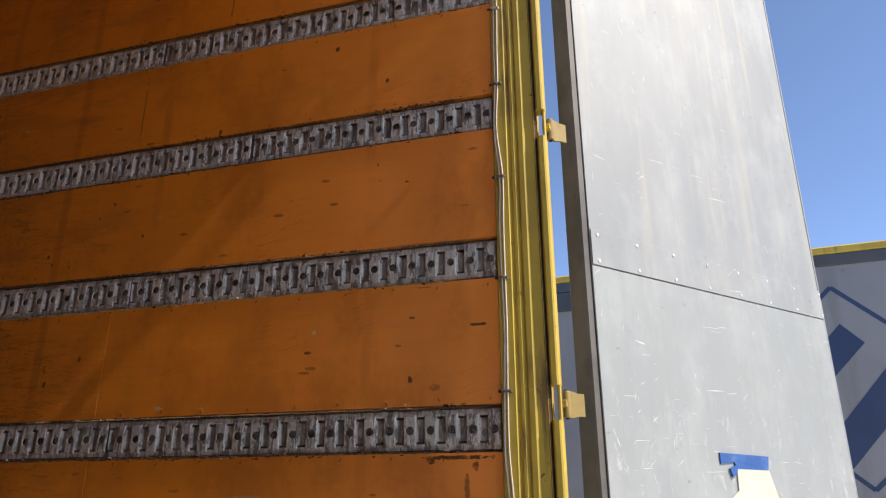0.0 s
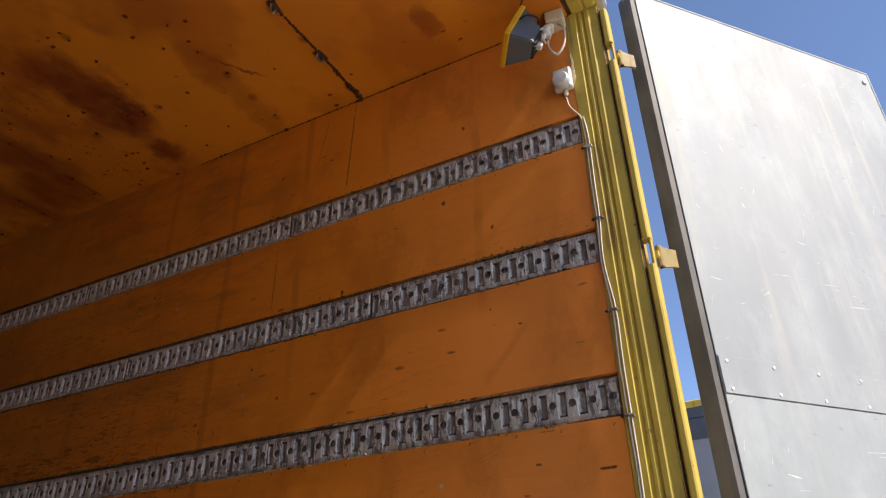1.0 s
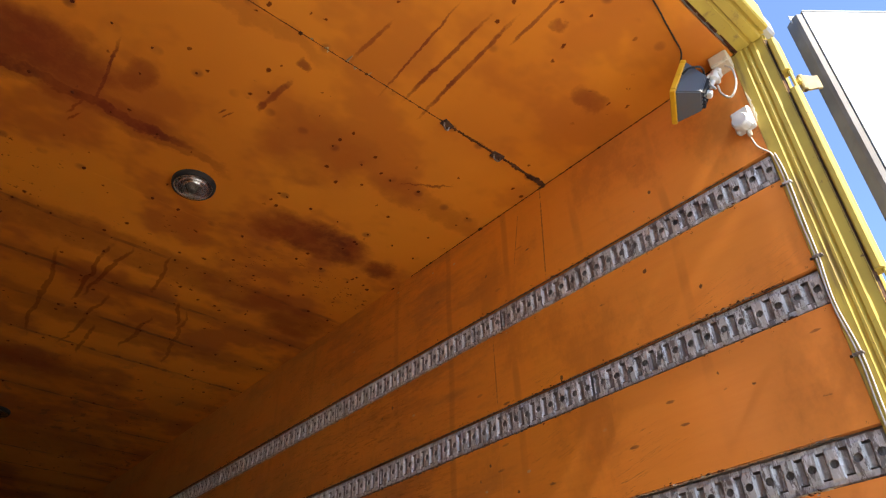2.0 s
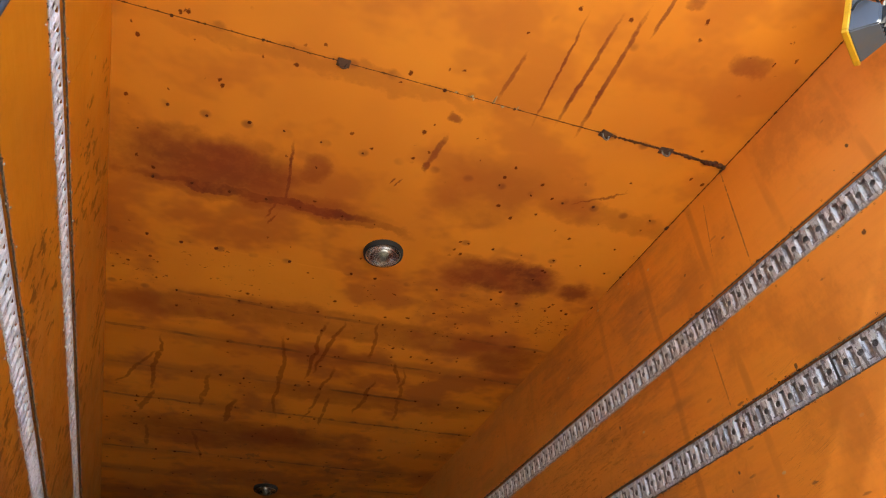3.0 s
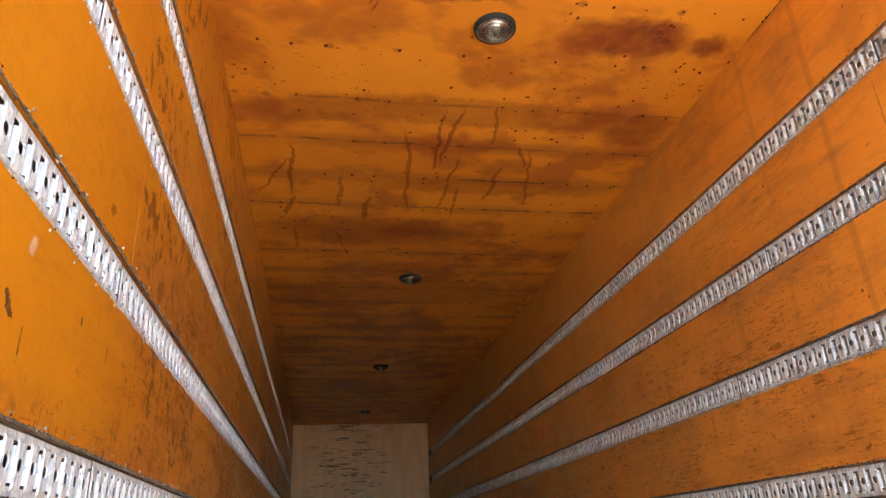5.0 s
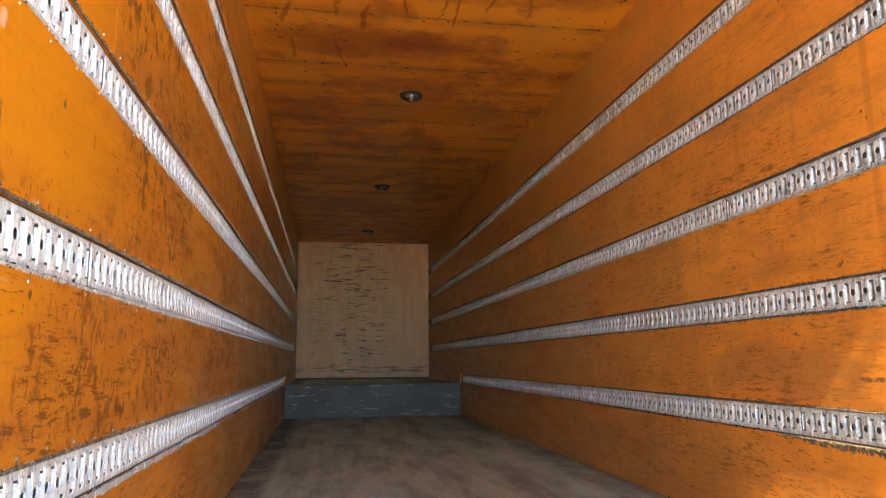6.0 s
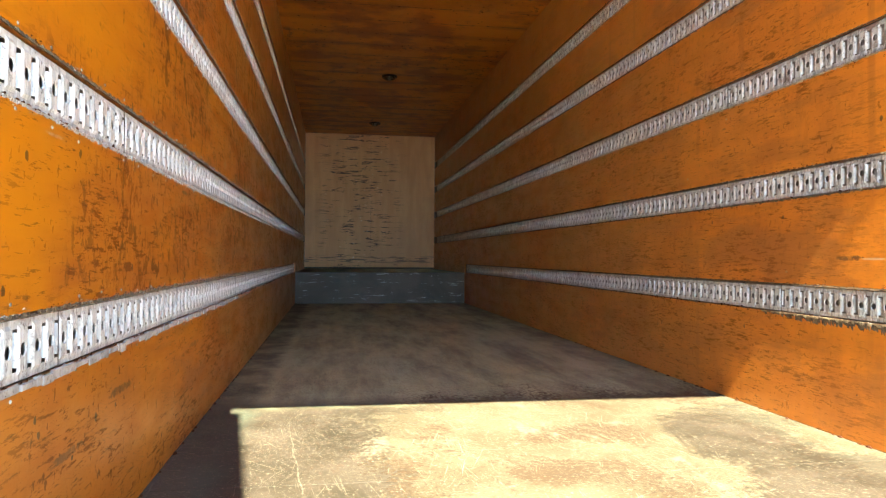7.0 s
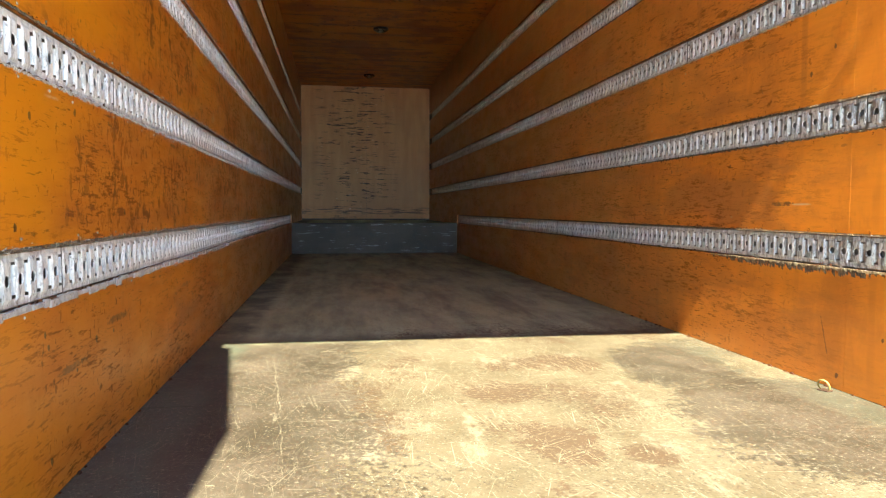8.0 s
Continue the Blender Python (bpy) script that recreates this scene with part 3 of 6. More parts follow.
def step_plate():
    n = Nodes("grey_step_plate")
    x, y, z = n.xyz()
    col = n.mix(n.step(n.noise(3.0, 5), 0.35, 0.65), (0.066, 0.046, 0.033), (0.096, 0.070, 0.050))
    s = n.math("MULTIPLY", n.step(n.noise(5.0, 4, 0.65, vec=n.stretch(0.9, 1, 12, (1, 0, 3))), 0.60, 0.63), n.step(n.noise(2.0, 2, vec=n.stretch(1, 1, 5)), 0.45, 0.55))
    col = n.mix(n.math("MULTIPLY", s, 0.8), col, (0.50, 0.48, 0.45))
    d = n.step(n.noise(4.0, 5, 0.7), 0.55, 0.68)
    col = n.mix(n.math("MULTIPLY", d, 0.6), col, (0.045, 0.043, 0.042))
    n.bump(n.noise(7.0, 4), 0.2, 0.006)
    return n.done(col, n.math("ADD", 0.42, n.math("MULTIPLY", n.noise(9.0, 3), 0.2)), 0.0, 0.3)


def reflector():
    n = Nodes("polished_reflector")
    col = n.mix(n.step(n.noise(30.0, 4), 0.4, 0.7), (0.86, 0.85, 0.82), (0.45, 0.44, 0.41))
    return n.done(col, 0.22, 0.85)


def galvanised(name, base=(0.62, 0.62, 0.61), dirt=0.6, metal=0.75):
    n = Nodes(name)
    rnd = n.random()
    col = n.mix(n.step(n.noise(14.0, 4, 0.6), 0.35, 0.65), base, tuple(c * 0.72 for c in base))
    chalk = n.step(n.noise(30.0, 4, 0.7, vec=n.stretch(1, 1, 0.6)), 0.52, 0.66)
    col = n.mix(n.math("MULTIPLY", chalk, 0.55), col, (0.80, 0.79, 0.77))
    stain = n.step(n.noise(6.0, 5, 0.65, vec=n.stretch(1, 1, 1.4, (3, 3, 3))), 0.48, 0.66)
    stain = n.math("MULTIPLY", stain, n.step(rnd, 0.0, 1.0, 0.6, 1.0))
    col = n.mix(n.math("MULTIPLY", stain, dirt), col, (0.12, 0.085, 0.065))
    spots = n.math("MULTIPLY", n.step(n.noise(38.0, 3, 0.6), 0.64, 0.70), 0.8)
    col = n.mix(spots, col, (0.15, 0.055, 0.025))
    m = n.math("MULTIPLY", n.math("SUBTRACT", 1.0, n.math("MAXIMUM", n.math("MULTIPLY", chalk, 0.7), stain)), metal)
    n.bump(n.noise(40.0, 4, 0.6), 0.25, 0.003)
    return n.done(col, n.math("ADD", 0.34, n.math("MULTIPLY", n.noise(18.0, 4), 0.3)), m, 0.5)


def rail_steel():
    n = Nodes("galvanised_rail")
    local = n.tree.nodes.new("ShaderNodeTexCoord").outputs["Object"]
    sep = n.tree.nodes.new("ShaderNodeSeparateXYZ")
    n.put(sep.inputs[0], local)
    rnd = n.random()
    col = n.mix(n.step(n.noise(16.0, 4, 0.6), 0.35, 0.65), (0.74, 0.715, 0.65), (0.58, 0.56, 0.50))
    col = n.mix(n.math("MULTIPLY", n.step(n.xyz()[0], -0.1, 0.1, 0.0, 0.45), n.step(n.xyz()[1], 2.4, 0.4)), col, (0.33, 0.325, 0.285))
    col = n.mix(n.step(n.xyz()[0], 0.1, -0.1, 0.0, 0.45), col, (0.74, 0.695, 0.655))
    rub = n.noise(60.0, 4, 0.7, vec=n.stretch(1, 1, 0.16))
    col = n.mix(n.math("MULTIPLY", n.step(rub, 0.50, 0.62), 0.55), col, (0.88, 0.89, 0.88))
    drip = n.math("MULTIPLY", n.step(n.noise(48.0, 5, 0.75, vec=n.stretch(1, 1, 0.28, (4, 4, 4))), 0.495, 0.56), n.step(n.noise(4.0, 3), 0.30, 0.46))
    x, y, z = n.xyz()
    near = n.math("MULTIPLY", n.step(x, -0.1, 0.1), n.step(y, 2.6, 0.6))
    col = n.mix(n.math("MULTIPLY", drip, n.step(near, 0.0, 1.0, 0.42, 0.85)), col, (0.11, 0.085, 0.070))
    edge = n.math("ABSOLUTE", sep.outputs[2])
    grime = n.math("MULTIPLY", n.step(edge, 0.036, 0.054), n.step(n.noise(30.0, 4, 0.7), 0.36, 0.58))
    col = n.mix(n.math("MULTIPLY", grime, n.math("MULTIPLY", n.step(rnd, 0.0, 1.0, 0.35, 0.85), n.step(near, 0.0, 1.0, 0.5, 1.0))), col, (0.13, 0.095, 0.08))
    fleck = n.math("MULTIPLY", n.step(n.noise(95.0, 4, 0.7, vec=n.stretch(1, 1, 0.6, (3, 3, 6))), 0.585, 0.635), n.step(n.noise(7.0, 3, vec=n.stretch(1, 1, 1, (8, 1, 2))), 0.36, 0.56, 0.3, 1.0))
    col = n.mix(n.math("MULTIPLY", fleck, 0.75), col, (0.16, 0.125, 0.105))
    rust = n.math("MULTIPLY", n.step(n.noise(9.0, 5, 0.7, vec=n.stretch(1, 1, 1.5, (7, 1, 3))), 0.56, 0.68), n.step(rnd, 0.1, 0.9, 0.25, 0.8))
    col = n.mix(rust, col, (0.20, 0.095, 0.06))
    # sunk web grimy on one side, on the other toned down against the light
    sunk = n.step(n.math("MULTIPLY", sep.outputs[0], n.step(x, -0.1, 0.1, -1.0, 1.0)), 0.001, 0.0055)
    sunk = n.math("MULTIPLY", sunk, n.math("MULTIPLY", n.step(n.noise(26.0, 4, 0.7), 0.30, 0.56, 0.35, 1.0), n.step(x, -0.1, 0.1, 0.88, 0.78)))
    # shade inside the holes put into the colour of the plate behind them
    hole_shade = n.step(n.math("MULTIPLY", sep.outputs[0], n.step(x, -0.1, 0.1, -1.0, 1.0)), 0.0072, 0.0090, 0.0, 0.85)
    sunk = n.math("MAXIMUM", sunk, n.math("MULTIPLY", hole_shade, n.step(x, -0.1, 0.1, 1.0, 0.7)))
    col = n.mix(sunk, col, n.mix(n.math("MULTIPLY", n.step(x, 0.1, -0.1), n.step(hole_shade, 0.4, 0.2)), (0.13, 0.110, 0.098), (0.345, 0.375, 0.395)))
    dull = n.math("MAXIMUM", n.math("MAXIMUM", drip, grime), n.math("MAXIMUM", rust, sunk))
    n.bump(n.noise(70.0, 4, 0.6), 0.25, 0.002)
    return n.done(col, n.math("ADD", 0.42, n.math("MULTIPLY", n.noise(18.0, 4), 0.32)), n.math("MULTIPLY", n.math("SUBTRACT", 1.0, dull), 0.26), 0.5)


def aluminium_sheet():
    n = Nodes("scuffed_aluminium_sheet")
    x, y, z = n.xyz()
    col = n.mix(n.step(n.noise(1.6, 4, vec=n.stretch(1.5, 1.5, 0.5)), 0.3, 0.7), (0.255, 0.282, 0.302), (0.308, 0.330, 0.345))
    run = n.noise(7.0, 4, 0.6, vec=n.stretch(1.6, 1.6, 0.10))
    col = n.mix(n.math("MULTIPLY", n.step(run, 0.50, 0.68), n.step(z, 1.2, 2.0, 0.10, 0.38)), col, (0.44, 0.425, 0.37))
    # the lower sheet is duller and cooler than the upper one
    col = n.mix(n.step(z, 1.475, 1.463, 0.0, 0.60), col, (0.300, 0.335, 0.345))
    sm = n.math("MULTIPLY", n.step(n.noise(3.0, 4, 0.6, vec=n.stretch(1, 1, 0.5, (4, 4, 1))), 0.55, 0.72), 0.35)
    col = n.mix(sm, col, (0.27, 0.31, 0.36))
    cloud = n.step(n.noise(5.0, 6, 0.7, vec=n.stretch(1, 1, 0.6, (2, 7, 3))), 0.42, 0.68)
    col = n.mix(n.math("MULTIPLY", cloud, 0.30), col, (0.45, 0.480, 0.495))
    brush = n.step(n.noise(34.0, 4, 0.7, vec=n.stretch(1.5, 1.5, 0.05)), 0.45, 0.70)
    col = n.mix(n.math("MULTIPLY", brush, 0.16), col, (0.26, 0.27, 0.29))
    foot = n.step(z, 1.5, 0.7, 0.0, 0.035)
    mark = None
    for rot, sx, sz, off in ((0.05, 5, 190, 0), (-0.12, 7, 230, 6), (0.03, 4, 210, 29), (0.5, 10, 210, 11), (1.2, 10, 240, 17), (-0.9, 13, 220, 23)):
        m = n.noise(1.0, 2, 0.5, vec=n.stretch(sx, sx, sz, (off, off, 0), vec=n.stretch(1, 1, 1, rot=(rot, rot * 0.8, 0))))
        m = n.math("MULTIPLY", n.step(n.math("ADD", m, foot), 0.735, 0.76), n.step(n.noise(4.0, 3, vec=n.stretch(1, 1, 1, (off, 2, 5))), 0.54, 0.58))
        mark = m if mark is None else n.math("MAXIMUM", mark, m)
    col = n.mix(n.math("MULTIPLY", mark, 0.8), col, (0.72, 0.72, 0.71))
    rub = n.math("MULTIPLY", n.step(n.noise(16.0, 5, 0.75, vec=n.stretch(1.6, 1.6, 0.6, (5, 5, 0))), 0.56, 0.66), n.step(z, 1.25, 0.75))
    col = n.mix(n.math("MULTIPLY", rub, 0.60), col, (0.55, 0.56, 0.55))
    dent = n.math("MULTIPLY", n.step(n.noise(14.0, 3, 0.6, vec=n.stretch(1, 1, 2.2, (9, 9, 2))), 0.69, 0.73), 0.6)
    col = n.mix(dent, col, (0.22, 0.22, 0.22))
    rough = n.math("ADD", 0.56, n.math("MULTIPLY", n.noise(5.0, 4, 0.6, vec=n.stretch(1, 1, 0.3)), 0.24))
    n.bump(n.math("ADD", n.noise(2.4, 3), n.math("MULTIPLY", mark, 0.05)), 0.22, 0.02)
    return n.done(col, rough, 0.22, 0.5)


def painted(name, a, b, rough=0.45, scale=6.0, dirt=(0.10, 0.07, 0.04), amount=0.5, vertical=True, bump=0.15, spec=0.5):
    n = Nodes(name)
    col = n.mix(n.step(n.noise(scale, 4), 0.35, 0.65), a, b)
    st = n.stretch(1, 1, 0.12, (1, 2, 3)) if vertical else n.stretch(1, 1, 1, (1, 2, 3))
    d = n.math("MULTIPLY", n.step(n.noise(scale * 2.4, 5, 0.65, vec=st), 0.54, 0.70), amount)
    col = n.mix(d, col, dirt)
    sp = n.math("MULTIPLY", n.step(n.noise(scale * 9, 3, 0.6), 0.68, 0.73), amount)
    col = n.mix(sp, col, dirt)
    n.bump(n.noise(scale * 5, 4), bump, 0.004)
    return n.done(col, n.math("ADD", rough, n.math("MULTIPLY", n.noise(scale * 2, 3), 0.15)), 0.0, spec)


def clear_glass():
    n = Nodes("lamp_glass")
    n.bsdf.inputs["Transmission Weight"].default_value = 1.0
    n.bsdf.inputs["IOR"].default_value = 1.5
    return n.done((0.80, 0.80, 0.78), 0.0)


def concrete_yard():
    n = Nodes("concrete_yard")
    col = n.mix(n.step(n.noise(0.35, 5), 0.3, 0.7), (0.52, 0.50, 0.46), (0.62, 0.59, 0.54))
    col = n.mix(n.math("MULTIPLY", n.step(n.noise(40.0, 3), 0.5, 0.7), 0.4), col, (0.34, 0.32, 0.30))
    n.bump(n.noise(60.0, 4), 0.3, 0.01)
    return n.done(col, 0.9, 0.0, 0.3)


ORANGE_A, ORANGE_B, ORANGE_C = (0.74, 0.254, 0.024), (0.64, 0.204, 0.020), (0.48, 0.128, 0.016)
M_WALL, M_CEIL, M_FLOOR, M_BULK = wall_plywood(), ceiling_plywood(), floor_plywood(), bulkhead_plywood()
M_RAIL = rail_steel()
M_STEP, M_MIRROR = step_plate(), reflector()
M_SCREW = galvanised("zinc_screw", (0.17, 0.14, 0.12), 0.9, 0.4)
M_BARE = galvanised("bare_zinc_screw", (0.40, 0.38, 0.35), 0.95, 0.45)
M_ALU = aluminium_sheet()
M_YELLOW = painted("yellow_enamel", (0.50, 0.365, 0.058), (0.42, 0.30, 0.050), 0.62, 5.0, (0.16, 0.095, 0.04), 0.9)
M_HINGE = painted("worn_yellow_hinge", (0.30, 0.22, 0.070), (0.25, 0.18, 0.06), 0.6, 14.0, (0.14, 0.09, 0.05), 0.8)
M_RUBBER = painted("grey_rubber_seal", (0.085, 0.082, 0.080), (0.13, 0.125, 0.12), 0.6, 8.0, (0.12, 0.10, 0.08), 0.4)
M_DARK = painted("dark_steel_skin", (0.05, 0.047, 0.045), (0.07, 0.065, 0.06), 0.7)
M_BACK = painted("grey_brown_backing", (0.17, 0.15, 0.13), (0.23, 0.20, 0.17), 0.8)
M_OUTER = painted("grey_white_body_paint", (0.32, 0.33, 0.345), (0.38, 0.385, 0.395), 0.45, 1.2, (0.30, 0.30, 0.30), 0.35)
M_SIDE = painted("dull_grey_trailer_side", (0.205, 0.21, 0.225), (0.245, 0.25, 0.262), 0.5, 1.2, (0.16, 0.155, 0.15), 0.45)
M_BLUE = painted("navy_vinyl", (0.014, 0.036, 0.096), (0.019, 0.045, 0.115), 0.45, 2.0, (0.04, 0.06, 0.12), 0.3)
M_BAND = painted("charcoal_rail_paint", (0.05, 0.055, 0.065), (0.07, 0.075, 0.085), 0.5, 2.0)
M_BLACK = painted("black_plastic", (0.014, 0.014, 0.014), (0.024, 0.023, 0.023), 0.65, 20.0, (0.07, 0.065, 0.06), 0.3, False, 0.15, 0.25)
M_AMBER = painted("amber_yellow_plastic", (0.66, 0.34, 0.012), (0.58, 0.29, 0.012), 0.4, 12.0, (0.2, 0.1, 0.02), 0.3, False)
M_WHITE = painted("aged_white_plastic", (0.52, 0.51, 0.46), (0.60, 0.59, 0.55), 0.4, 12.0, (0.35, 0.30, 0.22), 0.3, False)
M_BEIGE = painted("beige_plastic", (0.55, 0.45, 0.30), (0.60, 0.50, 0.35), 0.5, 12.0, (0.25, 0.18, 0.1), 0.4, False)
M_CABLE = painted("grey_cable_sheath", (0.030, 0.034, 0.040), (0.042, 0.046, 0.052), 0.5, 14.0, (0.16, 0.15, 0.14), 0.4, False)
M_CORD = painted("white_cord_sheath", (0.54, 0.49, 0.40), (0.62, 0.57, 0.48), 0.45, 14.0, (0.3, 0.2, 0.12), 0.5, False)
M_TAPE = painted("blue_tape", (0.018, 0.085, 0.30), (0.025, 0.11, 0.35), 0.4, 9.0, (0.3, 0.35, 0.5), 0.2, False)
M_PAPER = painted("cream_paper", (0.56, 0.53, 0.455), (0.62, 0.59, 0.51), 0.8, 7.0, (0.5, 0.42, 0.3), 0.3, False, 0.4)
M_CARD = painted("brown_card", (0.42, 0.28, 0.17), (0.48, 0.33, 0.21), 0.8, 7.0, (0.2, 0.12, 0.07), 0.3, False, 0.4)
M_RUST = painted("rusty_iron", (0.10, 0.055, 0.035), (0.05, 0.030, 0.022), 0.85, 30.0, (0.16, 0.06, 0.03), 0.7, False, 0.6, 0.12)
M_TORN = painted("torn_wood", (0.50, 0.38, 0.22), (0.30, 0.21, 0.12), 0.85, 25.0, (0.05, 0.035, 0.025), 0.75, False, 0.8)
M_SPLIT = painted("split_wood", (0.085, 0.055, 0.032), (0.20, 0.13, 0.07), 0.9, 60.0, (0.03, 0.022, 0.018), 0.8, False, 0.8)
M_CREAM = painted("cream_filler", (0.66, 0.58, 0.40), (0.54, 0.45, 0.28), 0.8, 40.0, (0.30, 0.18, 0.08), 0.6, False, 0.6, 0.2)
M_CHIP = painted("chipped_pale_edge", (0.46, 0.41, 0.36), (0.34, 0.29, 0.25), 0.8, 30.0, (0.16, 0.09, 0.06), 0.75, False, 0.6, 0.2)
M_CAULK = painted("dark_sealant", (0.060, 0.022, 0.012), (0.10, 0.038, 0.016), 0.85, 20.0, (0.02, 0.012, 0.009), 0.5, False, 0.6, 0.12)
M_NAIL = painted("rusted_nail", (0.090, 0.020, 0.010), (0.14, 0.034, 0.014), 0.85, 30.0, (0.03, 0.012, 0.009), 0.5, False, 0.6, 0.15)
M_CHROME = galvanised("reflector_metal", (0.8, 0.8, 0.8), 0.15, 0.95)
M_TYRE = painted("tyre_rubber", (0.025, 0.025, 0.025), (0.04, 0.038, 0.036), 0.8, 10.0, (0.12, 0.11, 0.10), 0.4, False)
M_GLASS, M_YARD = clear_glass(), concrete_yard()


# ---- mesh helpers ----
def mesh_of(name, verts, faces):
    me = bpy.data.meshes.new(name)
    me.from_pydata([tuple(v) for v in verts], [], faces)
    me.update()
    return me


def hang(name, me, material, parent=None, label="", at=None):
    """Link one mesh as one object, under a thing or a part."""
    if material and not me.materials:
        me.materials.append(material)
    ob = new(name, me)
    if parent:
        ob.parent = parent
    if at is not None:
        ob.matrix_basis = at
    if label:
        ob["label"] = label
    return ob


def part(name, bm, material, parent=None, label="", at=None, smooth=False):
    me = bpy.data.meshes.new(name)
    bmesh.ops.recalc_face_normals(bm, faces=bm.faces[:])
    bm.to_mesh(me)
    bm.free()
    if smooth:
        me.shade_smooth()
    return hang(name, me, material, parent, label, at)


def block(bm, lo, hi, bevel=0.0, m=None, seg=1):
    """A box from corner lo to corner hi, with rounded edges, in bm."""
    c = [(a + b) / 2 for a, b in zip(lo, hi)]
    s = [abs(b - a) for a, b in zip(lo, hi)]
    out = bmesh.ops.create_cube(bm, size=1.0)["verts"]
    for v in out:
        v.co = Vector((c[0] + v.co.x * s[0], c[1] + v.co.y * s[1], c[2] + v.co.z * s[2]))
    if bevel:
        edges = list({e for v in out for e in v.link_edges})
        made = bmesh.ops.bevel(bm, geom=edges, offset=bevel, segments=seg, affect="EDGES", profile=0.5)
        out = list({v for f in made["faces"] for v in f.verts} | {v for v in out if v.is_valid})
    if m:
        bmesh.ops.transform(bm, matrix=m, verts=out)
    return out


def box(name, lo, hi, material, parent=None, bevel=0.0, label="", at=None):
    bm = bmesh.new()
    block(bm, lo, hi, bevel)
    return part(name, bm, material, parent, label, at)


def lathe(bm, profile, steps=24, m=None, wobble=0.0):
    """Turn a profile of (radius, height) round z."""
    rings = []
    for r, h in profile:
        if r < 1e-6:
            rings.append([bm.verts.new((0, 0, h))])
        else:
            rings.append([bm.verts.new((r * math.cos(2 * math.pi * i / steps), r * math.sin(2 * math.pi * i / steps), h)) for i in range(steps)])
    for a, b in zip(rings, rings[1:]):
        for i in range(steps):
            j = (i + 1) % steps
            q = [a[i % len(a)], a[j % len(a)], b[j % len(b)], b[i % len(b)]]
            u = []
            for v in q:
                if v not in u:
                    u.append(v)
            if len(u) > 2:
                bm.faces.new(u)
    if m:
        bmesh.ops.transform(bm, matrix=m, verts=[v for r in rings for v in r])


def smooth_path(points, n=8):
    """Points on a smooth curve through the given ones."""
    p = [Vector(q) for q in points]
    p = [2 * p[0] - p[1]] + p + [2 * p[-1] - p[-2]]
    out = []
    for i in range(1, len(p) - 2):
        for k in range(n):
            t = k / n
            a, b, c, d = p[i - 1:i + 3]
            out.append(0.5 * (2 * b + (c - a) * t + (2 * a - 5 * b + 4 * c - d) * t * t + (3 * b - a - 3 * c + d) * t ** 3))
    out.append(p[-2])
    return out


def tube(bm, path, radius, sides=8):
    rings = []
    for i, q in enumerate(path):
        d = (path[min(i + 1, len(path) - 1)] - path[max(i - 1, 0)]).normalized()
        a = d.orthogonal().normalized() if not rings else (side - d * side.dot(d)).normalized()
        side = a
        b = d.cross(a)
        rings.append([bm.verts.new(q + radius * (math.cos(2 * math.pi * k / sides) * a + math.sin(2 * math.pi * k / sides) * b)) for k in range(sides)])
    for r, s in zip(rings, rings[1:]):
        for k in range(sides):
            bm.faces.new((r[k], r[(k + 1) % sides], s[(k + 1) % sides], s[k]))
    bm.faces.new(rings[0][::-1])
    bm.faces.new(rings[-1])


def extrude_profile(bm, outline, lo, hi, axis):
    """A closed outline of 2D points drawn out along z (axis 2) or x (axis 0)."""
    def p(u, v, w):
        return (u, v, w) if axis == 2 else (w, u, v)
    a = [bm.verts.new(p(u, v, lo)) for u, v in outline]
    b = [bm.verts.new(p(u, v, hi)) for u, v in outline]
    for i in range(len(outline)):
        j = (i + 1) % len(outline)
        bm.faces.new((a[i], a[j], b[j], b[i]))
    bm.faces.new(a[::-1])
    bm.faces.new(b)


# ---- ground ----
GROUND = -1.22
bm = bmesh.new()
bmesh.ops.create_grid(bm, x_segments=8, y_segments=8, size=1500)
bmesh.ops.translate(bm, verts=bm.verts, vec=(0, 0, GROUND))
tagged(part("ground", bm, M_YARD), "pale concrete lorry yard in the sun", "ground", kind="structure")

# ---- the box body ----
W, H, LONG, STEP_Y, STEP_Z = 1.225, 2.99, 12.668, 9.52, 0.444
RAIL_TOPS, RAIL_H, PITCH = (0.570, 1.055, 1.540, 2.025, 2.495), 0.122, 0.0605
SHELL, SEAM, RAFTER, SAG = 1.248, 0.949, 0.4035, 0.004


def seam_y(x):
    """The first ceiling joint runs a little askew."""
    return SEAM - 0.0093 * x



wall_left = tagged(box("wall_left", (-SHELL - 0.03, -0.02, -0.16), (-SHELL, LONG + 0.05, H + 0.02), M_BACK), "orange varnished plywood side wall with steel rails", "wall", kind="structure")
wall_right = tagged(box("wall_right", (SHELL, -0.02, -0.16), (SHELL + 0.03, LONG + 0.05, H + 0.02), M_BACK), "orange varnished plywood side wall with steel rails", "wall", kind="structure")
wall_front = tagged(box("wall_front", (-SHELL, LONG + 0.014, STEP_Z - 0.2), (SHELL, LONG + 0.05, H + 0.02), M_DARK), "bare tan plywood bulkhead with dark scuffs", "wall", kind="structure")
for x0, x1 in ((-W + 0.004, -0.001), (0.001, W - 0.004)):
    box("bulkhead_sheet", (x0, LONG, STEP_Z + 0.03), (x1, LONG + 0.012, H - 0.003), M_BULK, wall_front, 0.002)
floor = tagged(box("floor", (-SHELL, -0.10, -0.16), (SHELL, STEP_Y + 0.02, -0.028), M_DARK), "worn film-faced plywood load floor, bare in the sun", "floor", kind="structure")
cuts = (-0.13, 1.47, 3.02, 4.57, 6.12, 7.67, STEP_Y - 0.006)
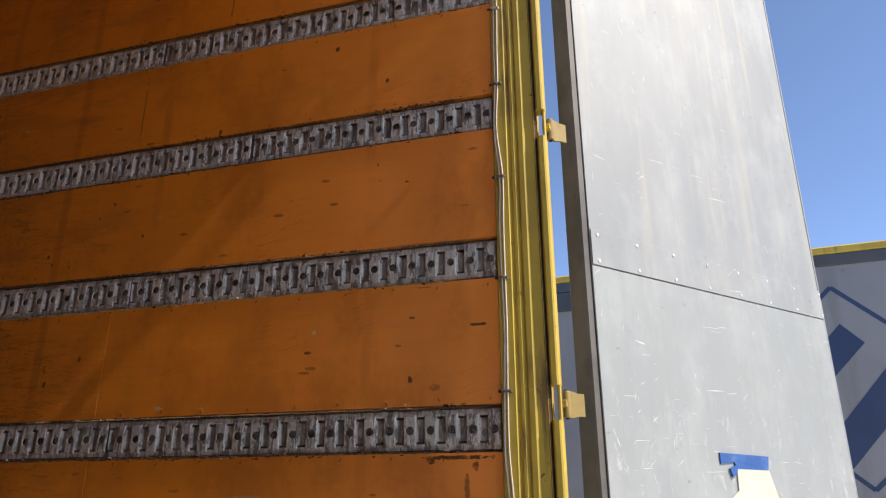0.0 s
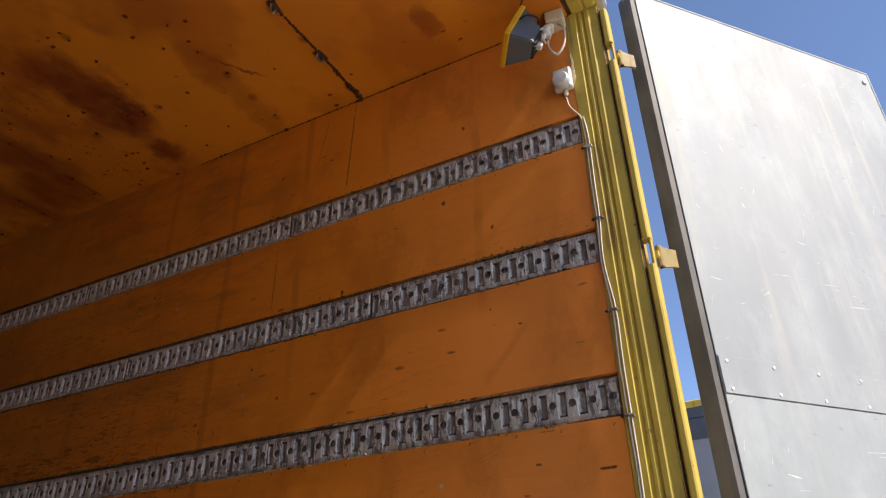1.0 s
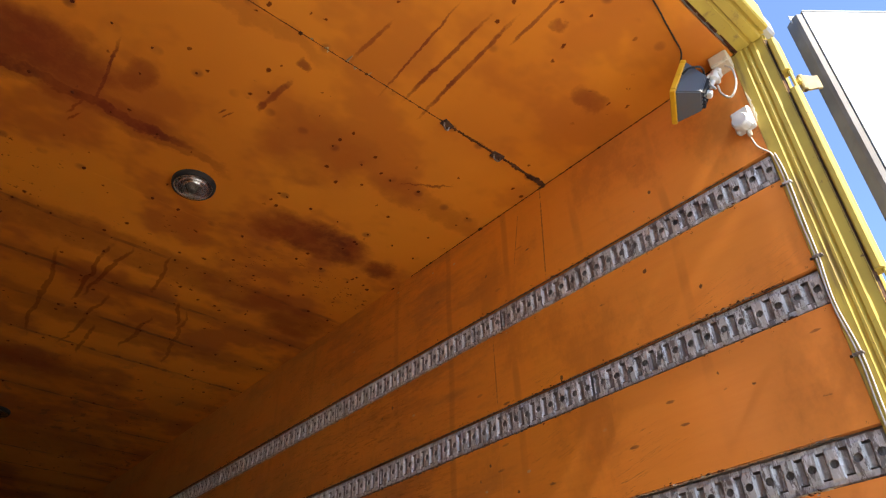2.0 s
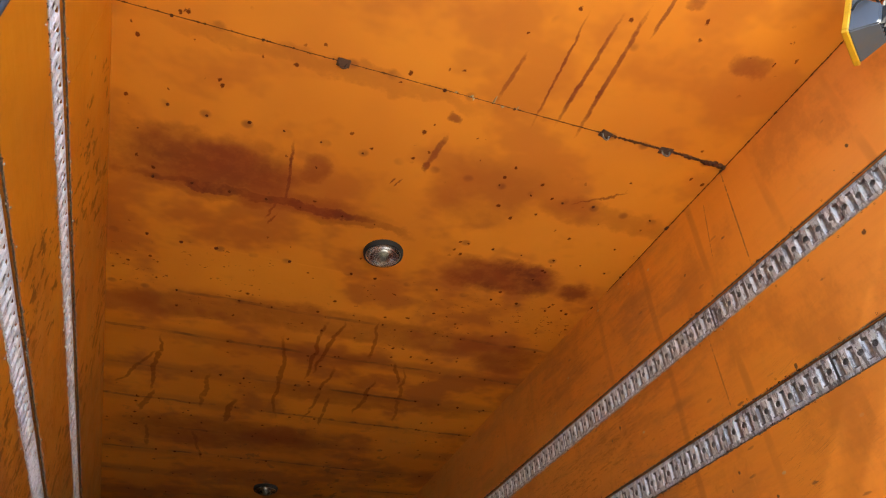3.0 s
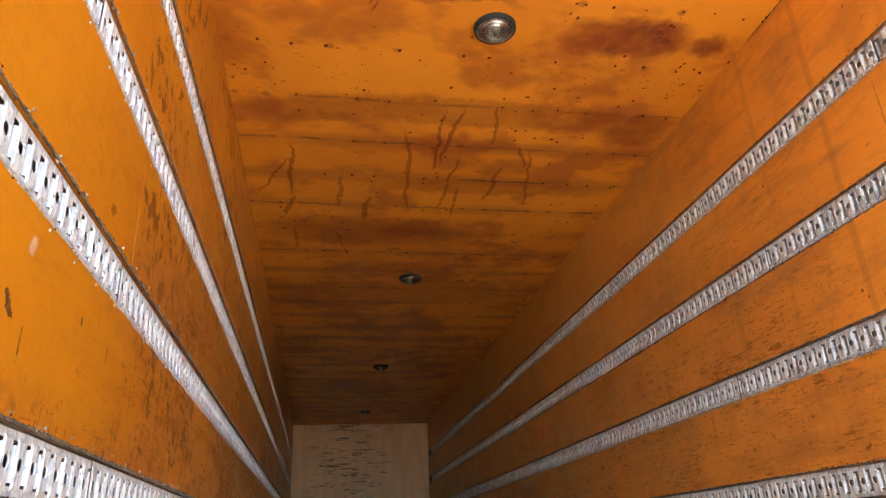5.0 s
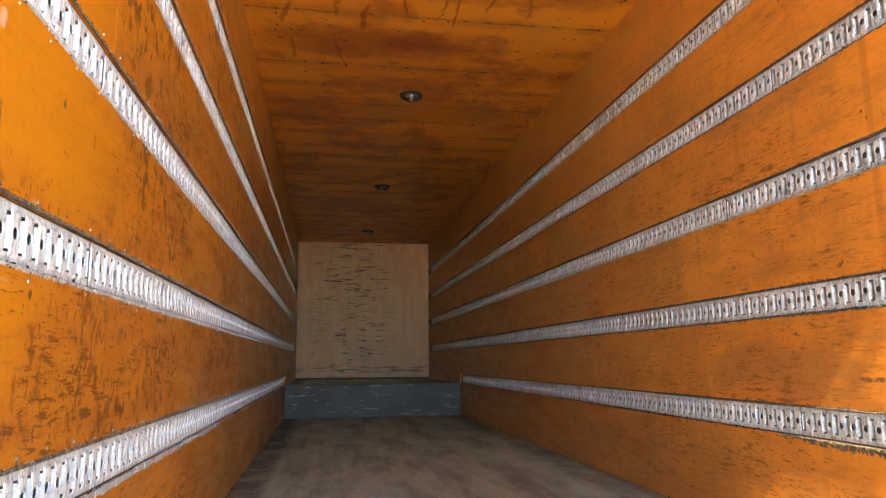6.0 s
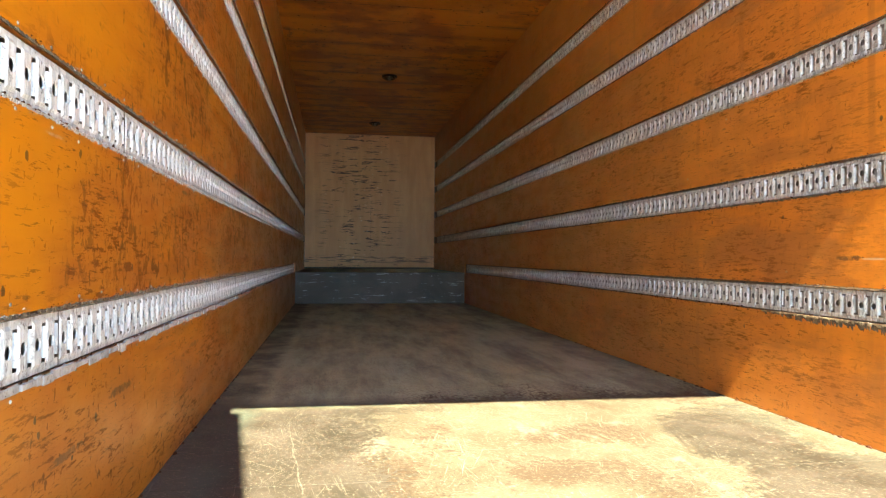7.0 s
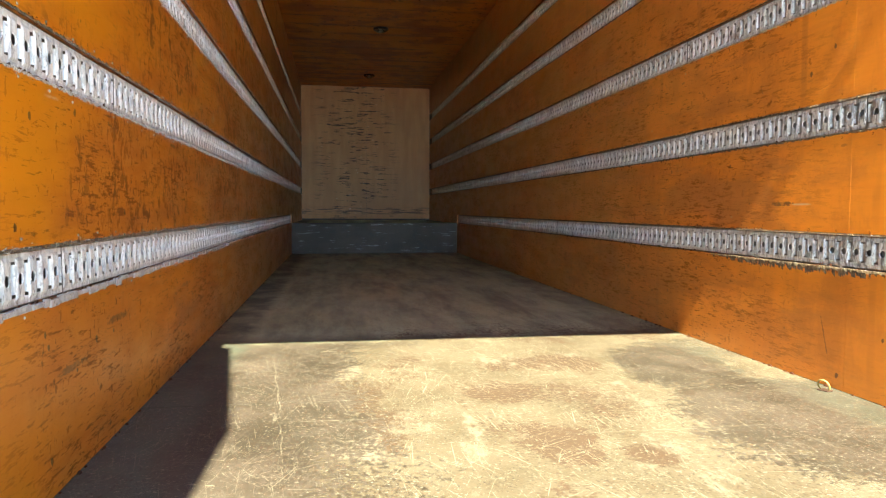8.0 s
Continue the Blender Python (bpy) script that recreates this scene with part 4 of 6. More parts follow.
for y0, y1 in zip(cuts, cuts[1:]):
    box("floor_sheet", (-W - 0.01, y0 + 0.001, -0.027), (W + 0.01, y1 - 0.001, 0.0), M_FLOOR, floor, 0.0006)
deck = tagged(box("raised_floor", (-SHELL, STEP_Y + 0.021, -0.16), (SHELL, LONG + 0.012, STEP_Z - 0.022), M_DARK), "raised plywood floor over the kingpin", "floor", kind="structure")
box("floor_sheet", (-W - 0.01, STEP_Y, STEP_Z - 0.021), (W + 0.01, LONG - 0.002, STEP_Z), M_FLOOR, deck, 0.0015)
bm = bmesh.new()
block(bm, (-W + 0.003, STEP_Y - 0.005, 0.002), (W - 0.003, STEP_Y, STEP_Z + 0.004), 0.0015)
block(bm, (-W + 0.003, STEP_Y - 0.005, STEP_Z), (W - 0.003, STEP_Y + 0.05, STEP_Z + 0.004), 0.001)
step_plate = tagged(part("step_plate", bm, M_STEP), "dented grey steel plate on the floor step", "kick plate", kind="structure")

# ceiling: sheets in one mesh, a little sag in each
bm = bmesh.new()
seams = (-0.015, SEAM, 2.162, 3.384, 4.606, 5.828, 7.05, 8.272, 9.494, 10.716, LONG + 0.012)
for y0, y1 in zip(seams, seams[1:]):
    nx, ny, grid = 8, 5, []
    for j in range(ny + 1):
        for i in range(nx + 1):
            u, v = i / nx, j / ny
            sag = SAG * math.sin(math.pi * u) * math.sin(math.pi * v)
            xx = -W - 0.02 + u * (2 * W + 0.04)
            ya, yb = (seam_y(xx) if q == SEAM else q for q in (y0, y1))
            grid.append(bm.verts.new((xx, ya + 0.0003 + v * (yb - ya - 0.0006), H - sag)))
    for j in range(ny):
        for i in range(nx):
            a = j * (nx + 1) + i
            bm.faces.new((grid[a], grid[a + nx + 1], grid[a + nx + 2], grid[a + 1]))
    rim = [grid[i] for i in range(nx + 1)] + [grid[j * (nx + 1) + nx] for j in range(1, ny + 1)] + [grid[ny * (nx + 1) + i] for i in range(nx - 1, -1, -1)] + [grid[j * (nx + 1)] for j in range(ny - 1, 0, -1)]
    up = [bm.verts.new(v.co + Vector((0, 0, 0.02))) for v in rim]
    for k in range(len(rim)):
        q = (k + 1) % len(rim)
        bm.faces.new((rim[k], rim[q], up[q], up[k]))
ceiling = tagged(part("ceiling", bm, M_CEIL), "orange plywood ceiling with brown stains and specks", "ceiling", kind="structure")
tagged(box("roof", (-1.29, -0.16, H + 0.022), (1.29, LONG + 0.08, H + 0.10), M_OUTER, None, 0.01), "grey-white trailer roof skin", "roof", kind="structure")

# nail heads in the rafter rows of the ceiling, some rusted away
rng = random.Random(11)
bm = bmesh.new()
for k in range(1, 20):
    for i in range(-7, 8):
        if rng.random() < 0.72:
            rr = rng.uniform(0.0055, 0.010)
            at = Matrix.Translation((0.045 + 0.155 * i + rng.uniform(-0.02, 0.02), SEAM + RAFTER * k + rng.uniform(-0.012, 0.012), H - SAG))
            lathe(bm, [(0.0, -0.0004), (rr * 0.6, -0.0008), (rr, 0.0045)], 7, at @ pose(0, 0, 0, 0, 0, rng.uniform(0, 50)) @ Matrix.Diagonal((1, rng.uniform(0.7, 1.3), 1, 1)))
tagged(part("nail_heads", bm, M_NAIL, ceiling, "dark rusted nail heads"), kind="stuff")

# wall sheets between the rails
bands = [(0.002, RAIL_TOPS[0] - RAIL_H - 0.001)] + [(a + 0.004, b - RAIL_H - 0.001) for a, b in zip(RAIL_TOPS, RAIL_TOPS[1:])] + [(RAIL_TOPS[-1] + 0.004, H - 0.001)]
rng = random.Random(4)
for side, wall in ((1, wall_right), (-1, wall_left)):
    for k, (z0, z1) in enumerate(bands):
        cuts = [0.0, 1.335, 3.83, 6.33, 8.83, 11.33, LONG]
        if k == 5:
            cuts = [0.0, 0.937, 3.465, 5.965, 8.465, 10.965, LONG]
        if k < 2:
            cuts = [0.0, 1.335, 3.83, 6.33, STEP_Y - 0.006, LONG]
        for y0, y1 in zip(cuts, cuts[1:]):
            lo = z0
            if k == 0 and y0 > 9:
                continue
            if k == 1 and y0 > 9:
                lo = STEP_Z + 0.001
            proud = 0.0006 * rng.random()
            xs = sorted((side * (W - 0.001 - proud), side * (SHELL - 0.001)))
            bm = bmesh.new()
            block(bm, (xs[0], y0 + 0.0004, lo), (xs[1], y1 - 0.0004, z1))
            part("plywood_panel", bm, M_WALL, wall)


# ---- load rails ----
def rail_unit():
    """One pitch of pressed rail: u along the rail, v up, w out of the wall."""
    verts, faces = [], []

    def quad(*pts):
        n = len(verts)
        verts.extend(pts)
        faces.append(tuple(range(n, n + len(pts))))
    p, hv, sv, e, up = PITCH, RAIL_H / 2 - 0.004, 0.037, 0.0445, 0.0032
    a0, a1, c0, c1 = 0.004, 0.034, 0.0365, 0.0595
    # long edges, folded back, and the flat strips beside the pressed middle
    for s in (1, -1):
        quad((0, s * hv, -0.006), (p, s * hv, -0.006), (p, s * (hv - 0.004), 0), (0, s * (hv - 0.004), 0))
        quad((0, s * (hv - 0.004), 0), (p, s * (hv - 0.004), 0), (p, s * e, 0), (0, s * e, 0))
        quad((a1, s * e, 0), (c0, s * e, 0), (c0, s * sv, 0.0), (a1, s * sv, 0.0 + up))
        quad((c0, s * e, 0), (p, s * e, 0), (p, s * sv, 0.0), (c0, s * sv, 0.0))
        quad((0, s * e, 0), (a0, s * e, 0), (a0, s * sv, up), (0, s * sv, 0))
        quad((a0, s * e, 0), (a1, s * e, 0), (a1, s * sv, up), (a0, s * sv, up))
        quad((a0, s * 0.018, up), (a1, s * 0.018, up), (a1, s * sv, up), (a0, s * sv, up))
    # rounded shoulders of the raised field
    quad((0, -sv, 0), (a0, -sv, up), (a0, sv, up), (0, sv, 0))
    quad((a1, -sv, up), (a1 + 0.0015, -sv, up * 0.8), (a1 + 0.0015, sv, up * 0.8), (a1, sv, up))
    quad((a1 + 0.0015, -sv, up * 0.8), (c0, -sv, 0.0), (c0, sv, 0.0), (a1 + 0.0015, sv, up * 0.8))
    quad((c1, -sv, 0.0), (p, -sv, 0.0), (p, sv, 0.0), (c1, sv, 0.0))
    # round hole in the raised field, its rim drawn inwards
    c, r, r2, k = 0.019, 0.0128, 0.0118, 12
    ring = [(c + r * math.cos(2 * math.pi * (i + 0.5) / k), r * math.sin(2 * math.pi * (i + 0.5) / k)) for i in range(k)]
    rim = [(c + r2 * math.cos(2 * math.pi * (i + 0.5) / k), r2 * math.sin(2 * math.pi * (i + 0.5) / k)) for i in range(k)]
    outer = []
    for u, v in ring:
        d = max(abs(u - c) / 0.015, abs(v) / 0.018)
        outer.append((c + (u - c) / d, v / d))
    for i in range(k):
        j = (i + 1) % k
        quad((*ring[i], up), (*ring[j], up), (*outer[j], up), (*outer[i], up))
        quad((*ring[i], up), (*ring[j], up), (*rim[j], up - 0.0025), (*rim[i], up - 0.0025))
    for q in ((a1, 0.018), (a0, 0.018), (a0, -0.018), (a1, -0.018)):
        near = sorted(outer, key=lambda o: (o[0] - q[0]) ** 2 + (o[1] - q[1]) ** 2)[:2]
        quad((*near[0], up), (*q, up), (*near[1], up))
    # inner pan seen through the hole
    quad((a0, -0.02, -0.010), (a1, -0.02, -0.010), (a1, 0.02, -0.010), (a0, 0.02, -0.010))
    # sunk web between the fields, slit open at both ends
    g, k0, k1, dp = sv - 0.0065, c0 + 0.004, c1 - 0.004, -0.0058
    quad((c0, -g, 0.0), (k0, -g, dp), (k0, g, dp), (c0, g, 0.0))
    quad((k0, -g, dp), (k1, -g, dp), (k1, g, dp), (k0, g, dp))
    quad((k1, -g, dp), (c1, -g, 0.0), (c1, g, 0.0), (k1, g, dp))
    return np.array(verts), faces


UNIT_V, UNIT_F = rail_unit()


def rail_piece(count, flip):
    """A length of rail of count pitches; flip for the wall that faces the other way."""
    allv, allf = [], []
    for i in range(count):
        v = UNIT_V.copy()
        v[:, 0] += i * PITCH
        base = len(allv) * len(UNIT_V)
        allf += [tuple(base + k for k in f) for f in UNIT_F]
        allv.append(v)
    v = np.concatenate(allv)
    out = np.stack([(1 if flip else -1) * v[:, 2], v[:, 0], v[:, 1]], 1)
    return mesh_of("rail_length", out.tolist(), allf)


PER = 21
rail_meshes = {(n, f): rail_piece(n, f) for n in (PER, 14, 10) for f in (False, True)}
for side in (1, -1):
    for k, top in enumerate(RAIL_TOPS):
        end = STEP_Y - 0.02 if k == 0 else LONG - 0.01
        rail = new("load_rail")
        rail.location = (side * (W + 0.0065), 0, top - RAIL_H / 2)
        tagged(rail, "galvanised lashing rail with slots and holes, grimy", "cargo rail", "rails along the side walls")
        y, first = 0.004, (14, 21, 21, 14, 21)[k]
        while y + 10 * PITCH <= end + 0.03:
            room = int((end - y) / PITCH)
            n = first if first <= room else (21 if room >= 21 else 14 if room >= 14 else 10)
            if n > room + 1:
                break
            first = 21
            hang("rail_length", rail_meshes[(n, side < 0)], M_RAIL, rail, at=pose(0, y, rng.uniform(-0.0015, 0.0015), rng.uniform(-0.05, 0.05)))
            y += n * PITCH + rng.uniform(0.003, 0.012)

# screw heads along the sheet edges, each pulled into the plywood so that it bulges round the head
def turned(verts, faces, side, y, z, rows, steps, squash=1.0):
    """Add rings of (radius, height out of the wall) round a point of a side wall."""
    base = len(verts)
    for r, d in rows:
        verts += [(side * (W - 0.0006 - d), y + r * math.cos(2 * math.pi * a / steps), z + squash * r * math.sin(2 * math.pi * a / steps)) for a in range(steps)]
    for k in range(len(rows) - 1):
        for a in range(steps):
            b = (a + 1) % steps
            o = base + k * steps
            faces.append((o + a, o + b, o + steps + b, o + steps + a))
    o = base + (len(rows) - 1) * steps
    faces.append(tuple(o + a for a in range(steps)))


for side, wall in ((1, wall_right), (-1, wall_left)):
    verts, faces, dverts, dfaces = [], [], [], []
    for k, top in enumerate(RAIL_TOPS):
        for up, z in ((1, top + 0.016), (-1, top - RAIL_H - 0.016)):
            y = 0.022
            while y < (STEP_Y if k == 0 else LONG) - 0.05:
                yy, zz = y + rng.uniform(-0.010, 0.010), z + rng.uniform(-0.006, 0.006)
                y += 0.152
                if rng.random() < 0.08:
                    continue
                if side > 0:
                    turned(verts, faces, side, yy, zz, ((0.0052, 0.0), (0.0040, 0.0010), (0.0018, 0.0006)), 7)
                    if yy < 4.5:
                        rr = rng.uniform(0.012, 0.020)
                        turned(dverts, dfaces, side, yy + 0.004, zz + up * 0.30 * rr, ((rr, -0.0008), (rr * 0.70, 0.0006), (rr * 0.42, 0.0011), (rr * 0.20, 0.0003)), 12, 0.8)
                else:
                    turned(verts, faces, side, yy, zz, ((0.0040, 0.0), (0.0030, 0.0028)), 6)
    tagged(hang("screw_heads", mesh_of("screw_heads", verts, faces), M_CAULK if side > 0 else M_BARE, wall), kind="stuff")
    if dverts:
        me = mesh_of("dimples", dverts, dfaces)
        me.shade_smooth()
        tagged(hang("dimples", me, M_WALL, wall, "plywood pulled in round the screws"), kind="stuff")


# torn veneer below the lowest rails
def torn_edge(side, y0, y1, z, depth, seed):
    r = random.Random(seed)
    bm = bmesh.new()
    y = y0
    while y < y1:
        w = r.uniform(0.004, 0.020)
        d = depth * r.uniform(0.25, 1.0) * math.sin(math.pi * min(max((y - y0) / (y1 - y0), 0.08), 0.92)) ** 0.5
        lift = r.uniform(0.001, 0.004)
        x = side * (W - 0.0015)
        a = [bm.verts.new(q) for q in ((x - side * lift, y, z), (x - side * lift * 0.4, y + w, z), (x - side * 0.0006, y + w * r.uniform(0.7, 1.3), z - d * r.uniform(0.5, 1)), (x - side * 0.0008, y + w * r.uniform(-0.2, 0.3), z - d))]
        b = [bm.verts.new(v.co + Vector((side * 0.004, 0, 0))) for v in a]
        bm.faces.new(a)
        for i in range(4):
            bm.faces.new((a[i], a[(i + 1) % 4], b[(i + 1) % 4], b[i]))
        y += w * r.uniform(0.55, 0.95)
    return bm


def edge_strip(side, y0, y1, z, seed):
    r = random.Random(seed)
    bm = bmesh.new()
    y = y0
    while y < y1:
        w = r.uniform(0.018, 0.085)
        block(bm, (side * (W - r.uniform(0.003, 0.007)), y, z - 0.011 + r.uniform(-0.007, 0.005)), (side * (W + 0.003), y + w - r.uniform(0.002, 0.008), z + 0.006 + r.uniform(-0.003, 0.002)), 0.0015, pose(0, 0, 0))
        y += w
    return bm


tagged(part("edge_strip", edge_strip(-1, 0.2, 3.4, RAIL_TOPS[0] - RAIL_H - 0.001, 8), M_CHIP, wall_left, "battered pale metal strip"), kind="stuff")
for side, wall, y0, y1 in ((1, wall_right, 1.0, 2.25),):
    tagged(part("torn_veneer", torn_edge(side, y0, y1, RAIL_TOPS[0] - RAIL_H, 0.040, 3), M_SPLIT, wall, "dark split plywood edge"), kind="stuff")
    tagged(part("splinters", torn_edge(side * 0.9985, y0 - 0.1, y1, RAIL_TOPS[0] - RAIL_H, 0.014, 7), M_TORN, wall, "pale wood splinters"), kind="stuff")

for side, wall in ((1, wall_right), (-1, wall_left)):
    for k, top in enumerate(RAIL_TOPS):
        y1 = 6.0
        if k:
            tagged(part("frayed_edge", torn_edge(side, 0.15, y1, top - RAIL_H + 0.003, 0.011 if side > 0 else 0.015, 20 + k), (M_SPLIT if k % 2 else M_TORN) if side > 0 else M_CHIP, wall, "frayed plywood edge below the rail"), kind="stuff")
        tagged(part("frayed_edge", torn_edge(side, 0.10, y1, top - 0.003, -0.009 if side > 0 else -0.016, 40 + k), M_SPLIT, wall, "dark frayed plywood edge above the rail"), kind="stuff")


# chips of plywood and dirt caught along the edges of the rails
def crumbs(side, tops, per_metre, y1, seed, size):
    """Small uneven lumps scattered along the upper and lower edges of the rails."""
    r = random.Random(seed)
    verts, faces = [], []
    for top in tops:
        for z, reach in ((top + 0.002, 0.009), (top - RAIL_H + 0.002, -0.009)):
            for i in range(int(per_metre * (y1 - 0.1))):
                y = 0.1 + (y1 - 0.1) * r.random() ** 1.25
                if noise.noise((y * 2.1, z * 9.0, seed)) < -0.12:
                    continue
                a, b, h = size * r.uniform(0.6, 2.6), size * r.uniform(0.4, 1.1), size * r.uniform(0.4, 1.2)
                cz, tilt, x = z + reach * r.uniform(-0.5, 1.0), r.uniform(-0.5, 0.5), side * (W + 0.001)
                base = len(verts)
                verts += [(x, y - a, cz - b), (x, y + a * r.uniform(0.5, 1), cz - b + tilt * a), (x, y + a, cz + b + tilt * a), (x, y - a * r.uniform(0.4, 1), cz + b * r.uniform(0.3, 1)), (x - side * (0.001 + h), y + a * r.uniform(-0.4, 0.4), cz + b * r.uniform(-0.3, 0.3))]
                faces += [(base + k, base + (k + 1) % 4, base + 4) for k in range(4)]
    return mesh_of("edge_chips", verts, faces)


for side, wall, dark, pale in ((-1, wall_left, 46, 40), (1, wall_right, 34, 9)):
    tagged(hang("edge_chips", crumbs(side, RAIL_TOPS, dark, 6.0, 5 + side, 0.0042), M_CAULK, wall, "dark dirt along the rails"), kind="stuff")
    tagged(hang("edge_chips", crumbs(side, RAIL_TOPS, pale, 6.0, 9 + side, 0.0034), M_CHIP, wall, "pale wood chips along the rails"), kind="stuff")


# ---- rear frame ----
def post_profile(side):
    """Folded steel door post: (x, y) round its section, the inner face towards the middle."""
    inner = [(W + 0.004, 0.0005), (W - 0.0028, -0.0012), (W - 0.0028, -0.040), (W + 0.005, -0.044), (W + 0.005, -0.050), (W + 0.001, -0.054), (W + 0.001, -0.062),
             (W + 0.008, -0.066), (W + 0.008, -0.070), (W + 0.002, -0.076), (W + 0.002, -0.090), (W + 0.006, -0.096), (W + 0.007, -0.126), (W + 0.016, -0.127), (W + 0.016, -0.131)]
    lip = [(W + 0.085, -0.131), (W + 0.085, -0.006)]
    return [(side * x, y) for x, y in inner + lip]


def lip_profile(side, deep=-0.160):
    c = [(W + 0.014, -0.1322), (W + 0.006, -0.1345), (W + 0.003, -0.139), (W + 0.003, -0.152), (W + 0.006, deep + 0.003), (W + 0.012, deep)]
    return [(side * x, max(y, deep)) for x, y in c + [(W + 0.045, deep), (W + 0.045, -0.1312)]]


HINGES = (0.21, 1.057, 1.903, 2.742)
posts = {}
for side in (1, -1):
    post = posts[side] = new("door_post")
    post.location = (0, 0, -0.16)
    tagged(post, "yellow painted folded steel door post, chipped", "door frame", "rear door frame")
    bm = bmesh.new()
    extrude_profile(bm, post_profile(side), 0.0, H + 0.185, 2)
    part("post_channel", bm, M_YELLOW, post)
    bm = bmesh.new()
    extrude_profile(bm, [(side * (W + 0.0055), -0.1235), (side * (W + 0.0150), -0.1310), (side * (W + 0.022), -0.1335), (side * (W + 0.022), -0.124)], 0.0, H + 0.15, 2)
    part("groove_seal", bm, M_RUST, post, "brown rusty groove")
    edges = [-0.16] + [v for z in HINGES for v in (z - 0.046, z + 0.046)] + [H - 0.03]
    for z0, z1 in zip(edges[::2], edges[1::2]):
        bm = bmesh.new()
        extrude_profile(bm, lip_profile(side), z0 + 0.16, z1 + 0.16, 2)
        part("post_lip", bm, M_YELLOW, post)
# paint flaked off the inner edge of one post down to pale filler
bm = bmesh.new()
last, z = None, 2.640
while z < 2.80:
    fade = min(1.0, (z - 2.636) / 0.02, (2.806 - z) / 0.05)
    wide = (0.005 + 0.007 * rng.random()) * fade
    row = [bm.verts.new(p) for p in ((W - 0.0029, -0.0012, z + 0.16), (W - 0.0038, -0.0018, z + 0.16), (W - 0.0036, -0.0018 - wide * 0.8, z + 0.16), (W - 0.0028, -0.0018 - wide, z + 0.16))]
    if last:
        for a, b, c, d in zip(last, last[1:], row[1:], row):
            bm.faces.new((a, b, c, d))
    last = row
    z += rng.uniform(0.003, 0.008)
tagged(part("flaked_paint", bm, M_CREAM, posts[1], "pale cream filler where the paint flaked"), kind="stuff")
header = new("door_header")
header.location = (0, -0.08, H)
tagged(header, "yellow painted steel beam over the rear doors", "door frame", "rear door frame")
bm = bmesh.new()
prof = [(0.055, 0.006), (0.052, 0.0), (0.005, 0.0), (0.002, 0.006), (-0.006, 0.006), (-0.010, 0.0), (-0.040, 0.001), (-0.046, 0.010), (-0.058, 0.010), (-0.058, 0.13), (0.055, 0.13)]
extrude_profile(bm, prof, -W - 0.001, W + 0.001, 0)
part("beam", bm, M_YELLOW, header)
bm = bmesh.new()
extrude_profile(bm, [(-0.054, 0.004), (-0.060, 0.0), (-0.078, 0.0), (-0.084, 0.006), (-0.084, 0.13), (-0.054, 0.13)], -W + 0.02, W - 0.02, 0)
part("beam_lip", bm, M_YELLOW, header)
bm = bmesh.new()
for i in range(60):
    x = -W + 0.05 + 2.35 * i / 59 + rng.uniform(-0.015, 0.015)
    block(bm, (x, -0.008, -0.002), (x + rng.uniform(0.025, 0.06), -0.003 + rng.uniform(0, 0.006), 0.004), 0.001)
bmesh.ops.translate(bm, verts=bm.verts, vec=(0, 0.055, 0))
tagged(part("sealant_bead", bm, M_CAULK, header, "crumbled dark sealant"), kind="stuff")


# ---- doors ----
def rear_door(hinge, along, side, label, z1=3.105):
    """A door leaf: local x runs from the hinge edge to the free edge, local y is its back, local z up."""
    d = Vector((along[0], along[1], 0)).normalized()
    back = Vector((-d.y, d.x, 0)) * (1 if side > 0 else -1)
    m = Matrix(((d.x, back.x, 0, hinge[0]), (d.y, back.y, 0, hinge[1]), (0, 0, 1, 0), (0, 0, 0, 1)))
    door = new("rear_door")
    door.matrix_basis = m
    tagged(door, label, "door", "rear doors")
    wid, z0, th, zs = 1.265, -0.12, 0.066, 1.469
    box("door_core", (0.006, 0.006, z0), (wid - 0.004, th, z1 - 0.004), M_OUTER, door, 0.003)
    box("lower_sheet", (0.0, 0.0, z0), (wid, 0.005, zs - 0.002), M_ALU, door, 0.0012)
    box("upper_sheet", (0.0, 0.0015, zs + 0.001), (wid, 0.005, z1), M_ALU, door, 0.0012)
    strip = box("joint_strip", (0.002, -0.0028, zs + 0.001), (wid - 0.004, 0.001, zs + 0.113), M_ALU, door, 0.0008)
    for i in range(8):
        for z in (zs + 0.014, zs + 0.097):
            bm = bmesh.new()
            lathe(bm, [(0.0062, 0.0), (0.005, 0.002), (0.0, 0.0028)], 8, pose(0.029 + i * 0.1755, -0.0028, z, 90, 0, 0))
            part("rivet", bm, M_CHROME, strip)
    # folded edge trims and the rubber seal on the hinge side
    bm = bmesh.new()
    extrude_profile(bm, [(-0.030, 0.020), (-0.022, 0.008), (-0.002, 0.006), (0.004, 0.012), (0.004, th + 0.004), (-0.022, th + 0.010), (-0.032, th - 0.002)], z0, z1 - 0.01, 2)
    part("edge_seal", bm, M_RUBBER, door, "dark grey rubber edge seal")
    box("edge_trim", (wid - 0.002, -0.001, z0), (wid + 0.006, th, z1), M_ALU, door, 0.001)
    box("top_trim", (0.0, -0.001, z1 - 0.001), (wid + 0.006, th, z1 + 0.006), M_ALU, door, 0.001)
    bm = bmesh.new()
    block(bm, (-0.036, 0.03, z1 - 0.03), (-0.006, 0.034, z1 + 0.012), 0.001)
    part("corner_tab", bm, M_ALU, door)
    bm = bmesh.new()
    block(bm, (wid - 0.05, -0.006, z1 - 0.07), (wid - 0.03, 0.0, z1 - 0.055), 0.001)
    part("latch_stub", bm, M_CHROME, door)
    return door


right_door = rear_door((1.342, -0.2615), (0.769, -0.639), 1, "scuffed bare aluminium trailer door, swung wide open")
